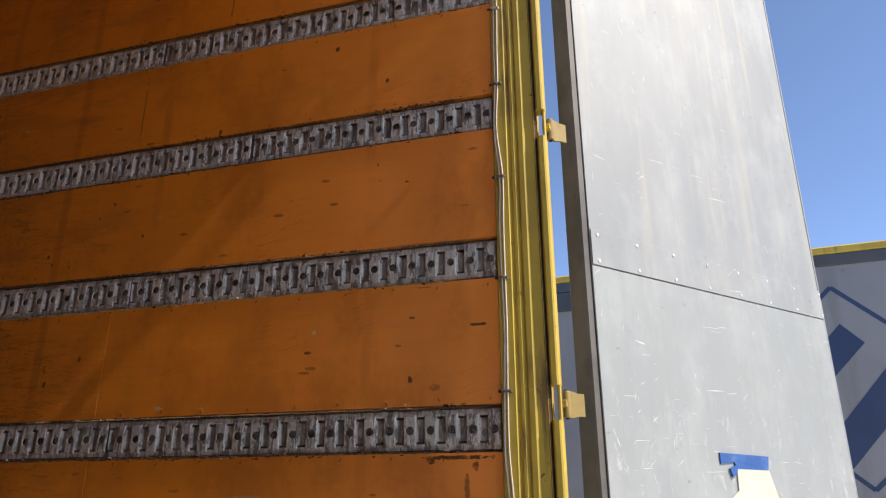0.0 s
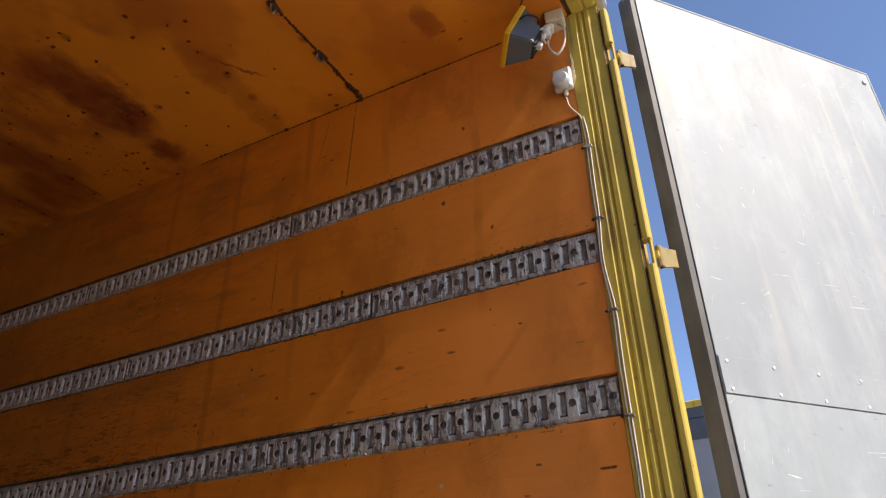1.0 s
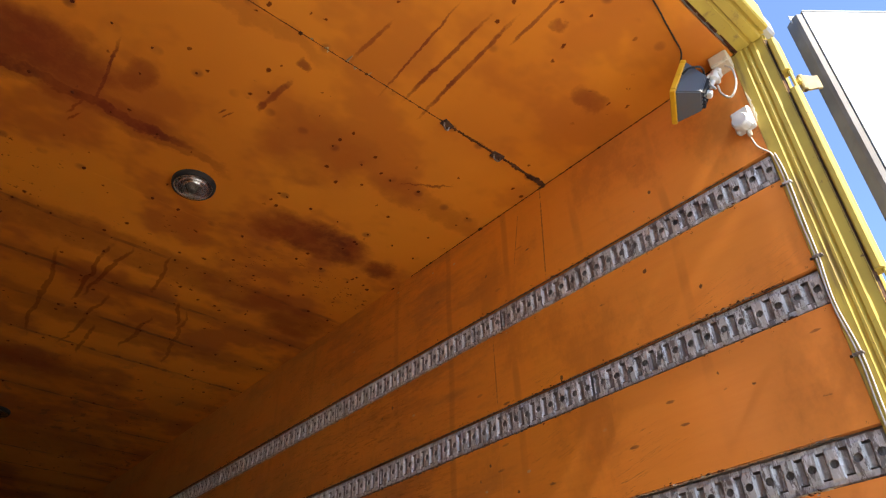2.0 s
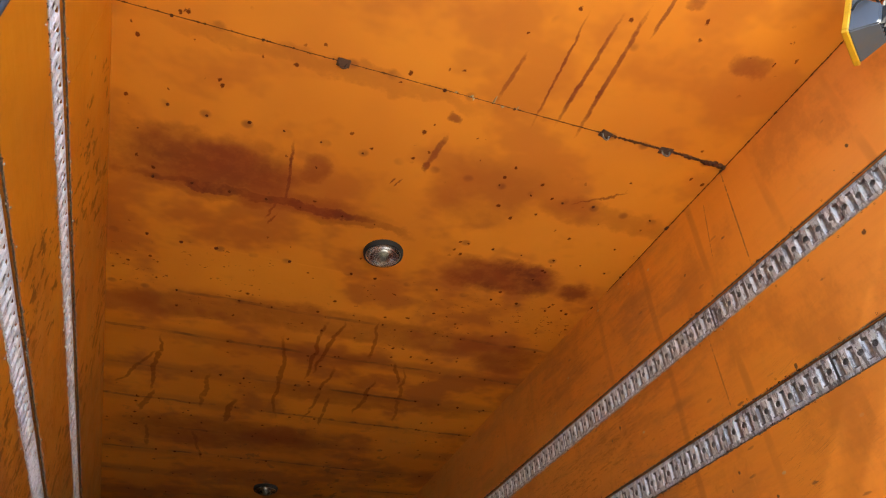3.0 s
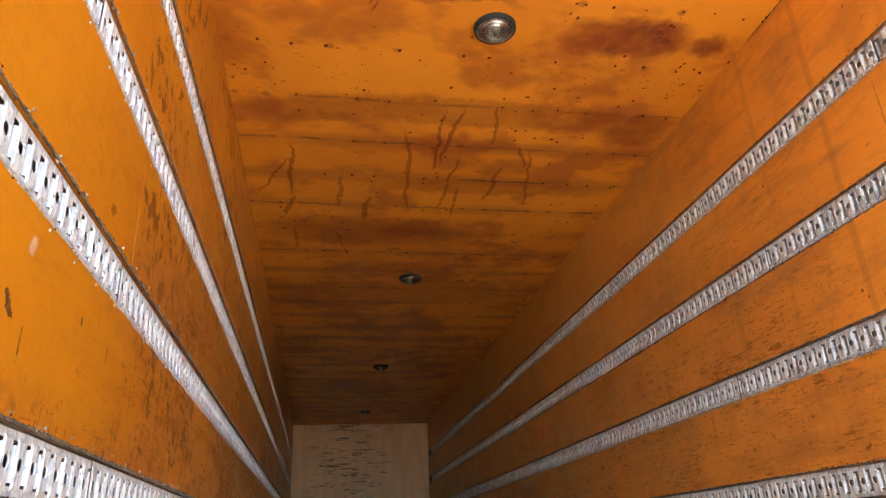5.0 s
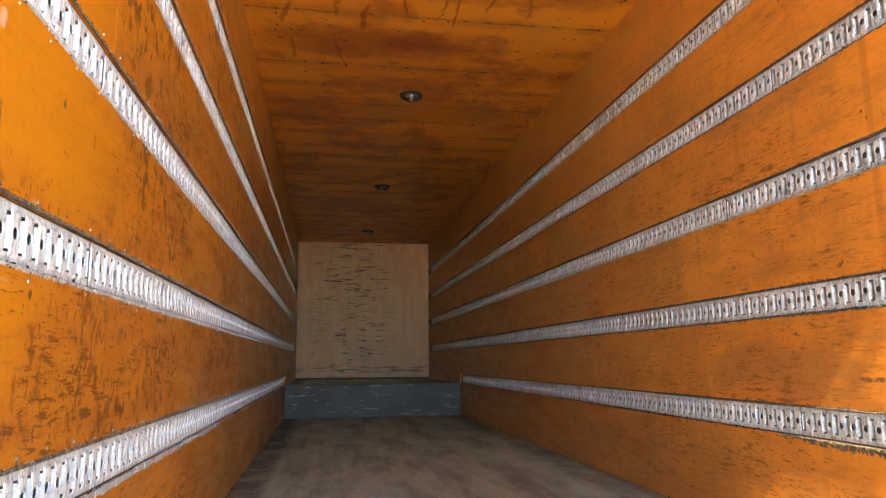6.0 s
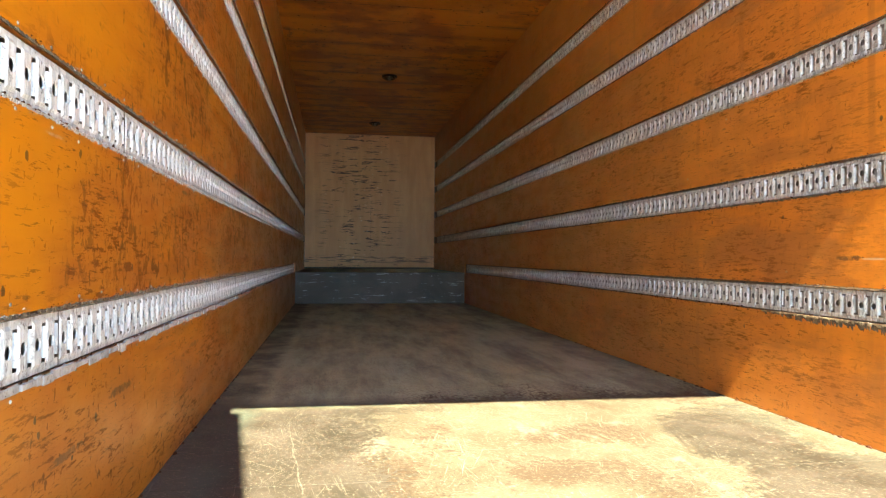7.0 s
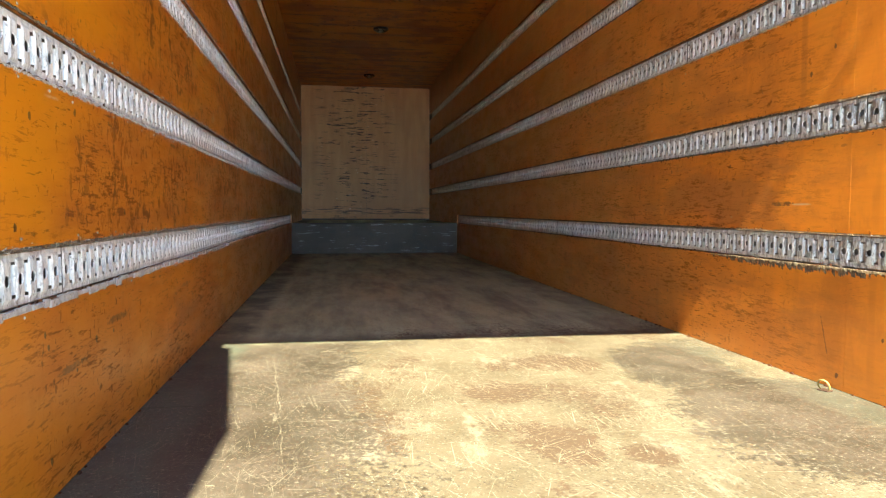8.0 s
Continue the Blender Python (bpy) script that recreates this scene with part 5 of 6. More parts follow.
left_door = rear_door((-1.17, -0.27), (0.14, -0.99), -1, "bare aluminium trailer door, standing open at a right angle", 3.0)


def door_hinge(z, side, knuckle, tip):
    """A yellow strap hinge from the post to the door edge."""
    h = new("door_hinge")
    h.parent = posts[side]
    h.location = (side * knuckle[0], knuckle[1], z + 0.16)
    a, b = Vector((0, 0, 0)), Vector((side * (tip[0] - knuckle[0]), tip[1] - knuckle[1], 0))
    u = (b - a).normalized()
    n = Vector((-u.y, u.x, 0))
    bm = bmesh.new()
    lathe(bm, [(0.0, -0.036), (0.010, -0.036), (0.011, -0.033), (0.011, 0.033), (0.010, 0.036), (0.0, 0.036)], 14)
    part("knuckle", bm, M_HINGE, h, smooth=False)
    bm = bmesh.new()
    lathe(bm, [(0.0, -0.040), (0.005, -0.040), (0.005, 0.040), (0.0, 0.040)], 10)
    part("pin", bm, M_RUST, h)
    bm = bmesh.new()
    off = (side * (W + 0.028 - knuckle[0]), -0.1545 - knuckle[1], 0.0)
    block(bm, (-0.012, -0.0045, -0.052), (0.012, 0.0045, 0.052), 0.002, Matrix.Translation(off))
    block(bm, (-0.010, -0.004, -0.010), (0.010, 0.020, 0.010), 0.002, Matrix.Translation((off[0] * 0.5, off[1] * 0.5 - 0.006, 0.0)))
    part("hinge_plate", bm, M_YELLOW, h)
    bm = bmesh.new()
    rows = [(0.008, 0.036), (0.3, 0.036), (0.62, 0.031), (1.0, 0.031)]
    front = [[a + u * (f * (b - a).length) + n * s * 0.004 + Vector((0, 0, q * hz)) for q in (-1, 1)] for s in (1, -1) for f, hz in rows]
    vs = [[bm.verts.new(p) for p in r] for r in front]
    for o in (0, 4):
        for i in range(3):
            bm.faces.new((vs[o + i][0], vs[o + i + 1][0], vs[o + i + 1][1], vs[o + i][1]))
    for i in range(3):
        for q in (0, 1):
            bm.faces.new((vs[i][q], vs[i + 1][q], vs[i + 5][q], vs[i + 4][q]))
    for i in (0, 3):
        bm.faces.new((vs[i][0], vs[i][1], vs[i + 4][1], vs[i + 4][0]))
    part("strap", bm, M_HINGE, h)


for z in HINGES:
    door_hinge(z, 1, (W + 0.062, -0.168), (1.330, -0.210))
    door_hinge(z, -1, (W + 0.068, -0.176), (1.225, -0.255))

# taped paper on the open door
note = new("taped_paper")
note.matrix_basis = right_door.matrix_basis @ pose(0.627, -0.002, 0.649)
tagged(note, "torn cream paper stuck with blue tape on aluminium", "paper")


def sheet(outline, thick, seed):
    r = random.Random(seed)
    bm = bmesh.new()
    a = [bm.verts.new((x, -thick - r.uniform(0, 0.002), z)) for x, z in outline]
    b = [bm.verts.new((x, 0.001, z)) for x, z in outline]
    bm.faces.new(a)
    bm.faces.new(b[::-1])
    for i in range(len(outline)):
        j = (i + 1) % len(outline)
        bm.faces.new((a[i], b[i], b[j], a[j]))
    return bm


part("paper", sheet([(-0.10, -0.12), (0.11, -0.12), (0.21, 0.05), (0.155, 0.13), (0.108, 0.251), (-0.060, 0.252), (-0.064, 0.185), (-0.125, 0.15), (-0.15, 0.08)], 0.0015, 1), M_PAPER, note)
part("card", sheet([(0.10, -0.12), (0.20, -0.12), (0.24, 0.05), (0.135, 0.19), (0.10, 0.14)], 0.0008, 2), M_CARD, note, "torn brown card")
part("tape", sheet([(-0.138, 0.264), (-0.138, 0.296), (0.117, 0.291), (0.106, 0.248), (-0.062, 0.250), (-0.068, 0.270)], 0.002, 3), M_TAPE, note, "blue adhesive tape")
part("tape_end", sheet([(-0.088, 0.226), (-0.098, 0.250), (-0.060, 0.262), (-0.064, 0.236)], 0.005, 4), M_TAPE, note, "curled blue tape end")


# ---- ceiling lamps ----
def dome_lamp():
    lamp = new("dome_lamp")
    tagged(lamp, "flush round dome lamp with black rim, unlit", "ceiling lamp", "ceiling lamps")
    bm = bmesh.new()
    lathe(bm, [(0.096, 0.008), (0.096, -0.006), (0.093, -0.016), (0.089, -0.020), (0.084, -0.018), (0.083, 0.008)], 32)
    part("rim", bm, M_BLACK, lamp, smooth=True)
    bm = bmesh.new()
    lathe(bm, [(0.0835, -0.0175), (0.066, -0.010), (0.052, -0.006), (0.050, -0.009), (0.034, -0.003), (0.032, -0.006), (0.0, -0.002)], 28)
    part("reflector", bm, M_MIRROR, lamp)
    bm = bmesh.new()
    lathe(bm, [(0.0, -0.034), (0.008, -0.032), (0.013, -0.026), (0.014, -0.019), (0.010, -0.011), (0.010, -0.002), (0.0, -0.002)], 14)
    part("bulb", bm, M_WHITE, lamp, smooth=True)
    bm = bmesh.new()
    lathe(bm, [(0.075, -0.022), (0.066, -0.036), (0.046, -0.046), (0.022, -0.051), (0.0, -0.052), (0.0, -0.049), (0.021, -0.048), (0.044, -0.043), (0.063, -0.034), (0.0725, -0.022)], 28)
    glass = part("glass", bm, M_GLASS, lamp, smooth=True)
    glass.visible_shadow = False
    return lamp


lamp = dome_lamp()
lamp.matrix_basis = pose(0.004, 1.945, H - 0.008)
for y in (5.115, 8.285, 11.455):
    copy_thing(lamp, pose(0.0, y, H - 0.008, 0, 0, y * 40))


# iron clips and sealant along the first ceiling seam
def seam_clip(x, size, rz):
    c = new("seam_clip")
    c.matrix_basis = pose(x, seam_y(x), H - 0.003, 0, 0, rz)
    tagged(c, "small rusty iron clip on the ceiling seam", "clip", "seam clips")
    bm = bmesh.new()
    block(bm, (-size, -0.018, -0.004), (size, 0.018, 0.0), 0.0015)
    part("plate", bm, M_RUST, c)
    bm = bmesh.new()
    tube(bm, smooth_path([(-0.6 * size, 0, -0.003), (-0.5 * size, 0.004, -0.018), (0, 0.006, -0.026), (0.5 * size, 0.004, -0.018), (0.6 * size, 0, -0.003)], 5), 0.0035, 7)
    part("loop", bm, M_SCREW if size > 0.025 else M_RUST, c)


seam_clip(0.632, 0.028, 12)
seam_clip(0.921, 0.030, -5)
seam_clip(-0.451, 0.024, 0)
bm = bmesh.new()
x = 0.66
while x < W - 0.02:
    r = rng.uniform(0.004, 0.007 + 0.011 * max(0, (x - 0.9) / 0.3))
    lathe(bm, [(0.0, -r * 0.8), (r * 0.7, -r * 0.6), (r, 0.0)], 7, Matrix.Translation((x, seam_y(x) + rng.uniform(-0.004, 0.004), H - 0.001)))
    x += r * rng.uniform(0.9, 2.6)
x = -W
while x < 0.7:
    r = rng.uniform(0.0015, 0.0045) * (2.0 if rng.random() < 0.12 else 1.0)
    lathe(bm, [(0.0, -r * 0.7), (r * 0.7, -r * 0.5), (r, 0.0)], 6, Matrix.Translation((x, seam_y(x) + rng.uniform(-0.002, 0.002), H - 0.0005)))
    x += r * rng.uniform(1.5, 14.0)
y = -0.02
while y < 1.5:
    r = rng.uniform(0.002, 0.0055)
    lathe(bm, [(0.0, -r * 0.8), (r * 0.7, -r * 0.6), (r, 0.0)], 6, Matrix.Translation((W - 0.003, y, H - 0.003)))
    y += r * rng.uniform(1.2, 9.0)
for y0, size in ((0.94, 0.014), (1.35, 0.010), (1.75, 0.008), (0.62, 0.006), (2.06, 0.006)):
    for k in range(5):
        r = size * rng.uniform(0.4, 1.0)
        lathe(bm, [(0.0, -r * 0.8), (r * 0.7, -r * 0.6), (r, 0.0)], 6, Matrix.Translation((W - 0.004, y0 + rng.uniform(-2, 2) * size, H - 0.003)))


def ribbon(bm, a, b, normal, wide):
    """A thin smeared line of sealant of uneven width from a to b."""
    a, b, up = Vector(a), Vector(b), Vector(normal)
    d = (b - a).normalized()
    across = d.cross(up)
    count = int((b - a).length / 0.02)
    rows = []
    for i in range(count + 1):
        p = a.lerp(b, i / count)
        wl, wr = wide * rng.uniform(0.4, 1.0) * (2.2 if rng.random() < 0.06 else 1), wide * rng.uniform(0.4, 1.0)
        rows.append((bm.verts.new(p - across * wl), bm.verts.new(p + up * 0.0016), bm.verts.new(p + across * wr)))
    for r, q in zip(rows, rows[1:]):
        bm.faces.new((r[0], q[0], q[1], r[1]))
        bm.faces.new((r[1], q[1], q[2], r[2]))


ribbon(bm, (-W, seam_y(-W), H - 0.0006), (0.7, seam_y(0.7), H - 0.0006), (0, 0, -1), 0.0024)
ribbon(bm, (0.7, seam_y(0.7), H - 0.0006), (W, seam_y(W), H - 0.0006), (0, 0, -1), 0.0065)
ribbon(bm, (W - 0.003, 0.0, H - 0.003), (W - 0.003, 1.9, H - 0.003), (-0.7, 0, -0.7), 0.0022)
tagged(part("sealant", bm, M_CAULK, ceiling, "smeared dark sealant in the seam"), kind="stuff")
bm = bmesh.new()
for x, a, b in ((-0.02, 0.008, 0.010), (0.045, 0.009, 0.012), (0.055, 0.005, -0.014), (0.135, 0.006, 0.040), (0.175, 0.009, -0.012), (0.235, 0.004, 0.020)):
    y = seam_y(x)
    v = [bm.verts.new(q) for q in ((x - a, y, H - 0.001), (x + a, y, H - 0.001), (x + a * 0.5, y - b, H - 0.001), (x - a * 0.2, y - b * 0.8, H - 0.001), (x, y - b * 0.4, H - 0.006))]
    for k in range(4):
        bm.faces.new((v[k], v[(k + 1) % 4], v[4]))
tagged(part("splinters", bm, M_TORN, ceiling, "pale torn splinters at the seam"), kind="stuff")


# ---- floodlight, sockets and cords in the corner ----
def floodlight():
    f = new("floodlight")
    nrm = Vector((-0.311, 0.572, 0.28)).normalized()
    up = (Vector((0, 0, 1)) - nrm * nrm.z).normalized()
    side = up.cross(nrm)
    o = Vector((1.044, 0.153, 2.797))
    turn = Matrix(((side.x, up.x, nrm.x, o.x), (side.y, up.y, nrm.y, o.y), (side.z, up.z, nrm.z, o.z), (0, 0, 0, 1)))
    f.matrix_basis = turn @ pose(0, 0, 0, 0, 0, 8.6) @ Matrix.Scale(0.70, 4)
    tagged(f, "black work floodlight with yellow front frame", "floodlight")
    hw, hh = 0.105, 0.135
    bm = bmesh.new()
    for lo, hi in (((-hw, -hh, -0.012), (hw, -hh + 0.024, 0.016)), ((-hw, hh - 0.024, -0.012), (hw, hh, 0.016)), ((-hw, -hh + 0.024, -0.012), (-hw + 0.024, hh - 0.024, 0.016)), ((hw - 0.024, -hh + 0.024, -0.012), (hw, hh - 0.024, 0.016))):
        block(bm, lo, hi, 0.004)
    part("front_frame", bm, M_AMBER, f, "amber yellow plastic frame")
    box("lens", (-hw + 0.02, -hh + 0.02, 0.0), (hw - 0.02, hh - 0.02, 0.005), M_GLASS, f, 0.001).visible_shadow = False
    bm = bmesh.new()
    a = [bm.verts.new(p) for p in ((-hw + 0.006, -hh + 0.006, -0.010), (hw - 0.006, -hh + 0.006, -0.010), (hw - 0.006, hh - 0.006, -0.010), (-hw + 0.006, hh - 0.006, -0.010))]
    b = [bm.verts.new(p) for p in ((-0.060, -0.075, -0.125), (0.060, -0.075, -0.125), (0.060, 0.06, -0.125), (-0.060, 0.06, -0.125))]
    for i in range(4):
        bm.faces.new((a[i], a[(i + 1) % 4], b[(i + 1) % 4], b[i]))
    bm.faces.new(a[::-1])
    bm.faces.new(b)
    bmesh.ops.bevel(bm, geom=bm.edges[:], offset=0.006, segments=2, affect="EDGES")
    part("housing", bm, M_BAND, f)
    for i in range(5):
        box("fin", (-0.048 + i * 0.022, -0.070, -0.140), (-0.042 + i * 0.022, 0.055, -0.112), M_BLACK, f, 0.001)
    bm = bmesh.new()
    tube(bm, smooth_path([(hw + 0.004, 0.0, -0.02), (hw + 0.02, 0.03, -0.05), (0.07, 0.11, -0.09), (0.0, 0.13, -0.10)], 5), 0.006, 6)
    part("bracket", bm, M_BLACK, f)
    box("cable_gland", (-0.02, -0.03, -0.165), (0.015, 0.005, -0.125), M_WHITE, f, 0.006)
    return f


floodlight()
jb = new("junction_box")
jb.matrix_basis = pose(1.208, 0.030, H - 0.002, 0, 0, 6)
tagged(jb, "beige plastic junction box under the ceiling", "junction box")
box("housing", (-0.045, -0.035, -0.052), (0.030, 0.035, 0.0), M_BEIGE, jb, 0.004)
box("cover", (-0.042, -0.032, -0.058), (0.027, 0.032, -0.051), M_BEIGE, jb, 0.002)
plug = new("plug")
plug.matrix_basis = pose(1.165, 0.060, 2.885, 25, 15, 0)
tagged(plug, "white plug wrapped in grimy tape on the cord", "plug")
bm = bmesh.new()
lathe(bm, [(0.0, -0.055), (0.008, -0.053), (0.010, -0.02), (0.020, -0.012), (0.022, 0.018), (0.016, 0.026), (0.0, 0.028)], 14)
part("body", bm, M_WHITE, plug, smooth=False)
bm = bmesh.new()
block(bm, (-0.030, -0.012, 0.006), (0.030, 0.014, 0.030), 0.006, pose(0, 0, 0, 20, 25, 30))
block(bm, (-0.012, -0.028, -0.010), (0.014, 0.024, 0.014), 0.006, pose(0, 0, 0, -30, 10, 0))
part("tape_wrap", bm, M_PAPER, plug, "crumpled pale tape")
socket = new("wall_socket")
socket.matrix_basis = pose(W - 0.002, 0.034, 2.655)
tagged(socket, "white surface-mounted round cap socket", "socket")
box("base_plate", (-0.030, -0.034, -0.040), (0.0, 0.034, 0.058), M_WHITE, socket, 0.006)
bm = bmesh.new()
lathe(bm, [(0.031, 0.0), (0.031, 0.030), (0.026, 0.036), (0.0, 0.037)], 20, pose(-0.024, 0.0, -0.014, 0, -90, 0))
part("cap", bm, M_WHITE, socket)
bm = bmesh.new()
lathe(bm, [(0.009, 0.0), (0.009, 0.02), (0.006, 0.028), (0.0, 0.028)], 12, pose(-0.014, -0.004, -0.040, 180, 0, 0))
part("gland", bm, M_BEIGE, socket)


def cord(name, points, radius, material, label, category="cable", n=8):
    p = smooth_path(points, n)
    bm = bmesh.new()
    o = p[0].copy()
    tube(bm, [q - o for q in p], radius, 8)
    ob = part(name, bm, material, smooth=True)
    ob.location = o
    return tagged(ob, label, category)


cord("loop_cord", [(1.19, 0.02, H - 0.055), (1.175, -0.005, 2.88), (1.17, 0.0, 2.80), (1.165, 0.03, 2.755), (1.16, 0.055, 2.79), (1.162, 0.058, 2.835)], 0.0042, M_CORD, "white cord looping below the junction box")
cord("lamp_cord", [(1.163, 0.062, 2.91), (1.14, 0.075, 2.88), (1.13, 0.07, 2.83), (1.135, 0.06, 2.80)], 0.0042, M_CORD, "short white cord to the floodlight")
cord("ceiling_cord", [(1.050, 0.135, 2.90), (1.055, 0.105, H - 0.009), (0.98, 0.085, H - 0.010), (0.90, 0.067, H - 0.010), (0.79, 0.042, H - 0.008), (0.55, 0.0, H - 0.008), (0.42, -0.020, H - 0.008)], 0.0030, M_BLACK, "thin dark cord along the ceiling edge")
drop = [(1.205, 0.030, 2.575), (1.207, 0.022, 2.53), (1.213, 0.0, 2.495), (1.217, -0.008, 2.475), (1.218, -0.012, 2.42)]
clips = (2.344, 2.055, 1.731, 1.413, 1.091, 0.77, 0.45, 0.13)
for i, z in enumerate(clips):
    drop += [(1.2175, -0.013 + 0.003 * math.sin(i * 2.1), z), (1.2165, -0.010 + 0.006 * math.sin(i * 1.7), z - 0.16)]
cord("post_cord", drop, 0.0027, M_CORD, "white cord clipped down the door post", n=6)
cord("post_cord", [(x - 0.0005, y - 0.0095 - 0.002 * math.sin(z * 9), z) for x, y, z in drop[3:]], 0.0026, M_CORD, "white cord clipped down the door post", n=6)
for z in clips:
    c = new("cable_clip")
    c.location = (1.222, -0.016, z)
    tagged(c, "small bent metal cable clip", "clip", "cable clips")
    bm = bmesh.new()
    block(bm, (-0.012, -0.016, -0.004), (0.003, 0.014, 0.004), 0.0015, pose(0, 0, 0, rng.uniform(-12, 12)))
    part("band", bm, M_SCREW, c)
    bm = bmesh.new()
    lathe(bm, [(0.0, 0.0), (0.005, 0.001), (0.004, 0.004), (0.0, 0.005)], 8, pose(-0.002, 0.019, 0, 0, -90, 0))
    part("screw", bm, M_RUST, c)

cord("hanging_cable", [(-1.212, 0.345, H - 0.004), (-1.207, 0.352, 2.75), (-1.203, 0.360, 2.4), (-1.201, 0.366, 2.12), (-1.200, 0.369, 1.86), (-1.200, 0.367, 1.68), (-1.202, 0.378, 1.55), (-1.208, 0.386, 1.48), (-1.217, 0.388, 1.44)], 0.0082, M_CABLE, "thick grey cable hanging down the side wall")

# lashing ring at the foot of the wall
ring = new("lashing_ring")
ring.matrix_basis = pose(1.17, 1.36, 0.0, 0, 0, 20)
tagged(ring, "worn steel lashing ring standing on the floor", "ring")
bm = bmesh.new()
pts = [Vector((-0.008 - 0.008 * math.sin(a), 0.022 * math.cos(a), 0.020 + 0.021 * math.sin(a))) for a in [2 * math.pi * i / 20 for i in range(21)]]
tube(bm, pts, 0.0034, 8)
part("loop", bm, M_HINGE, ring)
box("base", (-0.016, -0.022, 0.0), (0.016, 0.022, 0.005), M_RUST, ring, 0.002)


# ---- wheels and frames ----
def wheel():
    w = bpy.data.objects.new("wheel", None)
    scene.collection.objects.link(w)
    bm = bmesh.new()
    lathe(bm, [(0.29, -0.15), (0.46, -0.16), (0.50, -0.13), (0.50, 0.13), (0.46, 0.16), (0.29, 0.15)], 36, pose(0, 0, 0, 0, 90, 0))
    part("tyre", bm, M_TYRE, w)
    bm = bmesh.new()
    lathe(bm, [(0.29, -0.14), (0.27, -0.06), (0.14, -0.03), (0.12, 0.04), (0.0, 0.05), (0.0, 0.06), (0.13, 0.06), (0.27, 0.06), (0.29, 0.14)], 28, pose(0, 0, 0, 0, 90, 0))
    part("rim", bm, M_STEP, w)
    return w


def running_gear(x, z_top, ys, name, turn):
    g = new(name)
    g.matrix_basis = turn
    for s in (-1, 1):
        box("chassis_beam", (x + s * 0.5 - 0.05, ys[0] - 1.6, z_top - 0.35), (x + s * 0.5 + 0.05, ys[-1] + 5.5, z_top), M_DARK, g, 0.005)
    for y in ys:
        box("axle", (x - 1.0, y - 0.06, GROUND + 0.44), (x + 1.0, y + 0.06, GROUND + 0.56), M_DARK, g, 0.01)
        box("spring_hanger", (x - 0.56, y - 0.08, GROUND + 0.55), (x + 0.56, y + 0.08, z_top - 0.34), M_DARK, g, 0.01)
        for s in (-1, 1):
            w = wheel()
            w.parent = g
            w.matrix_basis = pose(x + s * 1.08, y, GROUND + 0.5)
    for s in (-1, 1):
        box("landing_leg", (x + s * 0.5 - 0.06, ys[-1] + 5.0, GROUND), (x + s * 0.5 + 0.06, ys[-1] + 5.12, z_top - 0.1), M_DARK, g, 0.005)
    return g


tagged(running_gear(0.0, -0.162, (1.6, 2.9, 4.2), "trailer_chassis", pose(0, 0, 0)), "dark steel trailer chassis with three axles", "chassis")

# ---- the trailer parked alongside ----
TURN = pose(6.634, -0.883, 0.0, 0, 0, -5.06)
other = new("parked_trailer")
other.matrix_basis = TURN
tagged(other, "grey-white box trailer with navy marking and yellow roof rail", "trailer")
y0, y1, top = -9.0, 3.82, 3.09
box("body", (0.0, y0, 0.0), (2.5, y1, top - 0.14), M_SIDE, other, 0.02)
box("dark_rail", (-0.02, y0, 2.898), (2.52, y1, top - 0.073), M_BAND, other, 0.01)
box("roof_rail", (-0.035, y0, top - 0.075), (2.535, y1, top), M_YELLOW, other, 0.015, "yellow painted roof rail")
box("corner_panel", (-0.03, 1.13, 2.694), (0.0, 2.0, 2.897), M_BAND, other, 0.005, "dark grey panel")
box("rub_rail", (-0.03, y0, 0.0), (2.53, y1, 0.12), M_BAND, other, 0.01)
for y in (-6.5, -4.0, 0.78, 2.8):
    box("joint_cover", (-0.006, y - 0.02, 0.12), (0.004, y + 0.02, top - 0.2), M_SIDE, other, 0.002)


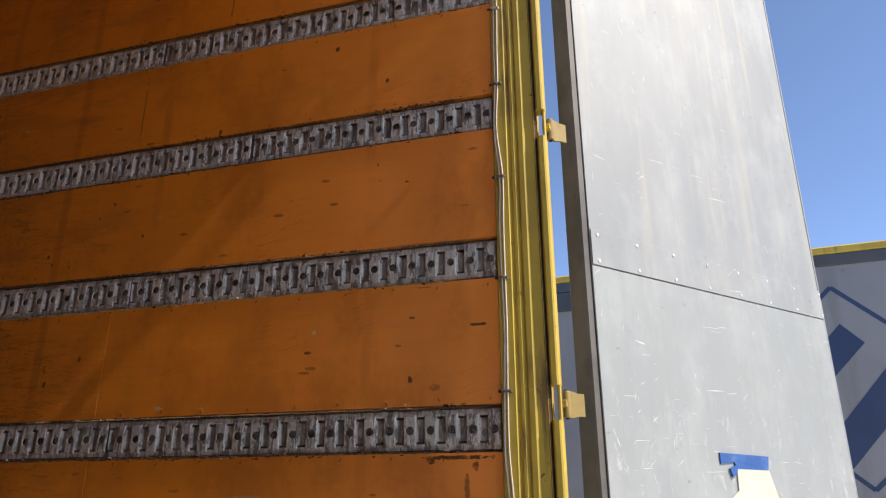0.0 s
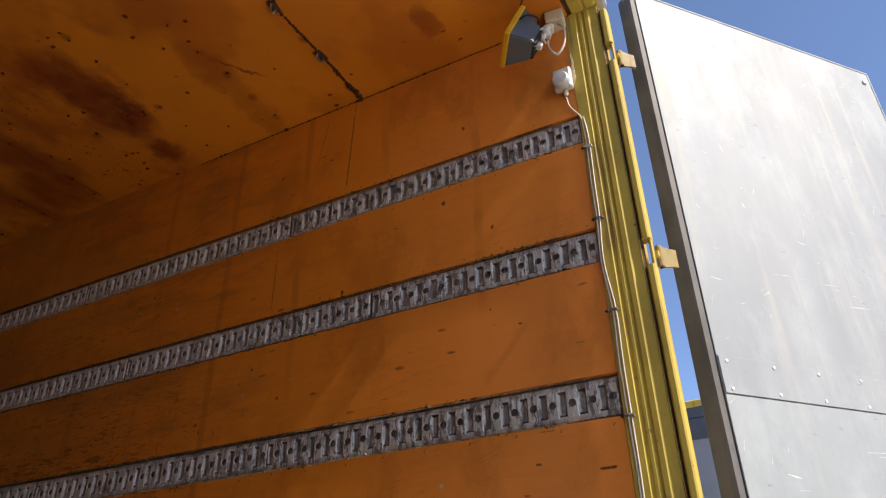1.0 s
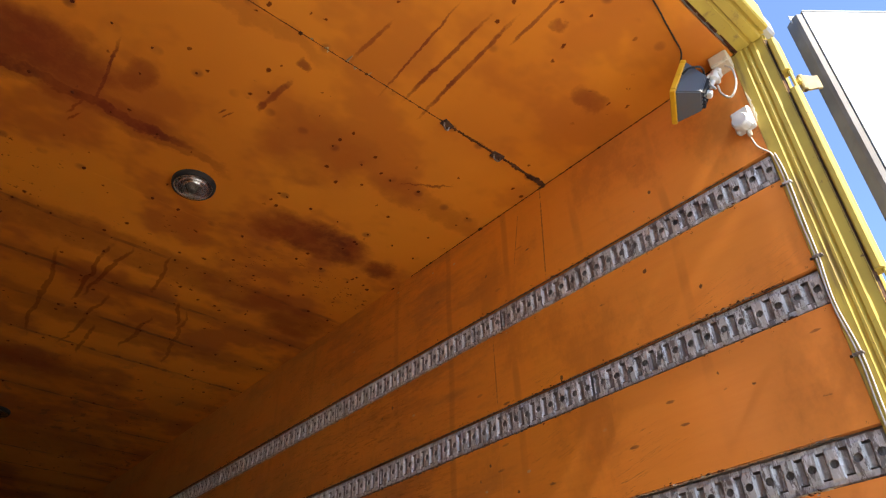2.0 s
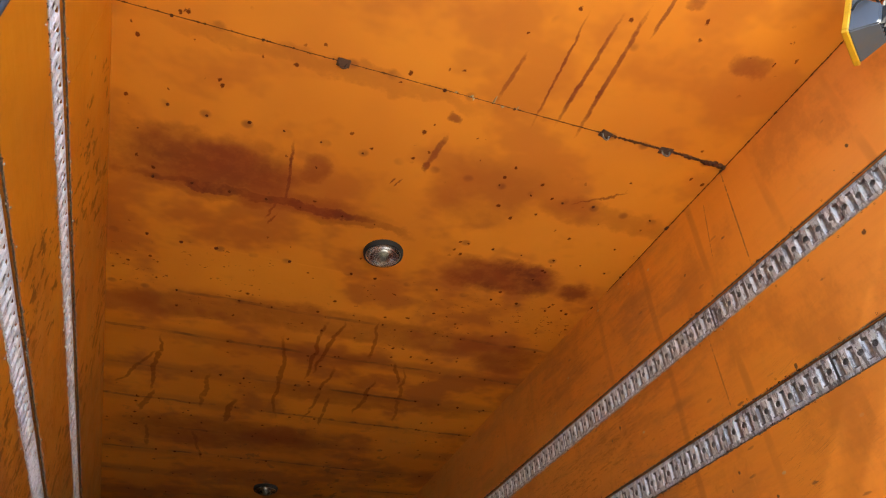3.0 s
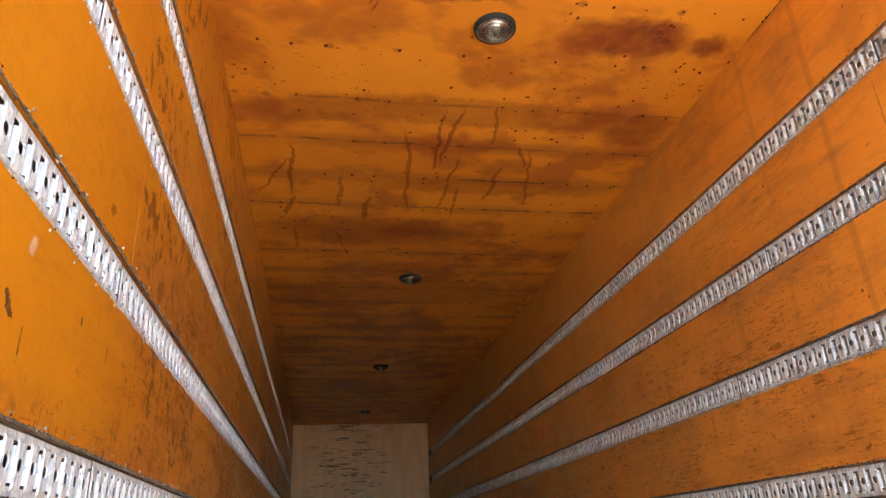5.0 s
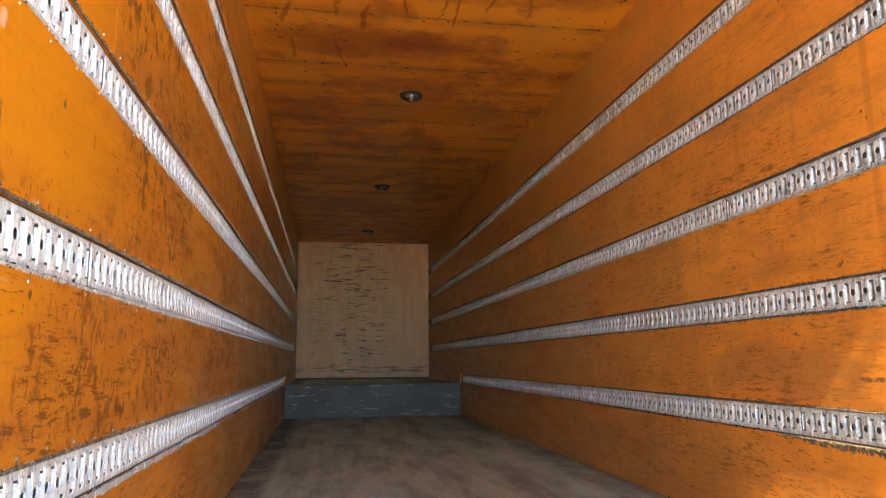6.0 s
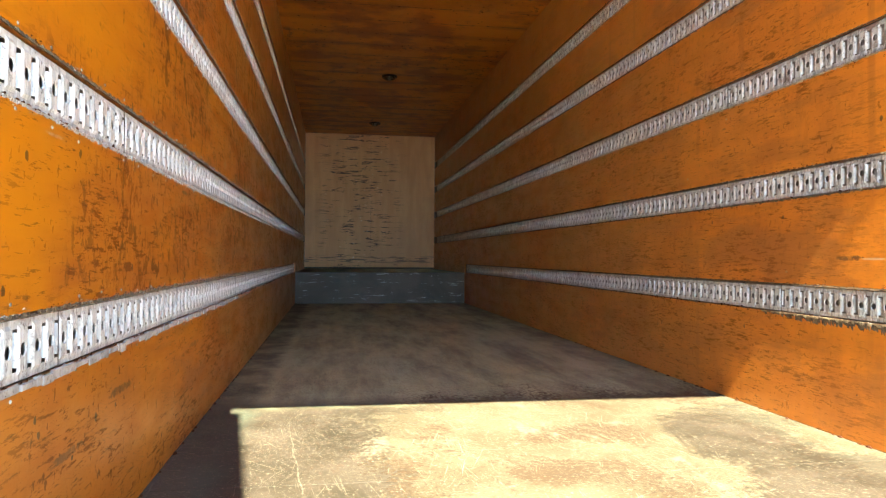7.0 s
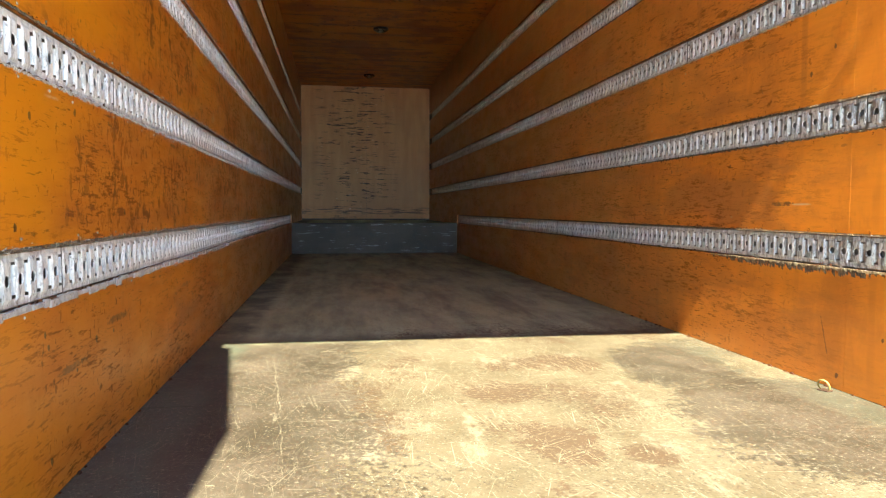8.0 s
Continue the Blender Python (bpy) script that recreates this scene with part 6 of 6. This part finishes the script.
def marking(outline, name="marking"):
    bm = bmesh.new()
    outline = [(0.869 * y, 0.869 * z + 0.339) for y, z in outline]
    a = [bm.verts.new((-0.004, y, z)) for y, z in outline]
    b = [bm.verts.new((0.002, y, z)) for y, z in outline]
    bm.faces.new(a)
    bm.faces.new(b[::-1])
    for i in range(len(outline)):
        j = (i + 1) % len(outline)
        bm.faces.new((a[i], b[i], b[j], a[j]))
    part(name, bm, M_BLUE, other, "navy blue vinyl shape")


def bar(p, q, w):
    (ya, za), (yb, zb) = p, q
    d = math.hypot(yb - ya, zb - za)
    ny, nz = -(zb - za) / d * w / 2, (yb - ya) / d * w / 2
    marking([(ya + ny, za + nz), (yb + ny, zb + nz), (yb - ny, zb - nz), (ya - ny, za - nz)], "marking_line")


marking([(-1.47, 2.29), (-1.67, 2.07), (-1.20, 1.60), (-1.00, 1.82)])
marking([(-1.20, 1.11), (-1.36, 1.29), (-2.30, 2.33), (-2.62, 2.16), (-1.76, 1.25), (-1.395, 0.857), (-1.22, 0.67), (-1.02, 0.87)])
bar((-1.445, 2.70), (-2.40, 1.80), 0.045)
bar((-1.445, 2.70), (-1.05, 2.33), 0.045)
bar((-1.20, 0.87), (-1.504, 0.593), 0.045)
bar((-1.504, 0.593), (-2.10, 1.13), 0.045)
gear = running_gear(1.25, 0.0, (-6.6, -5.3, -4.0), "parked_trailer_chassis", TURN)
tagged(gear, "dark steel chassis under the parked trailer", "chassis")

# dark crumbs of sealant where floor and walls meet
for side, wall in ((1, wall_right), (-1, wall_left)):
    bm = bmesh.new()
    y = 0.1
    while y < 6.0:
        r = rng.uniform(0.003, 0.010)
        lathe(bm, [(0.0, r * 0.8), (r * 0.7, r * 0.5), (r, 0.0)], 6, Matrix.Translation((side * (W - 0.006), y, 0.0005)) @ Matrix.Diagonal((0.7, rng.uniform(1.0, 2.6), 1.0, 1.0)))
        y += rng.uniform(0.03, 0.22)
    tagged(part("sealant_crumbs", bm, M_CAULK, wall, "dark crumbled sealant"), kind="stuff")
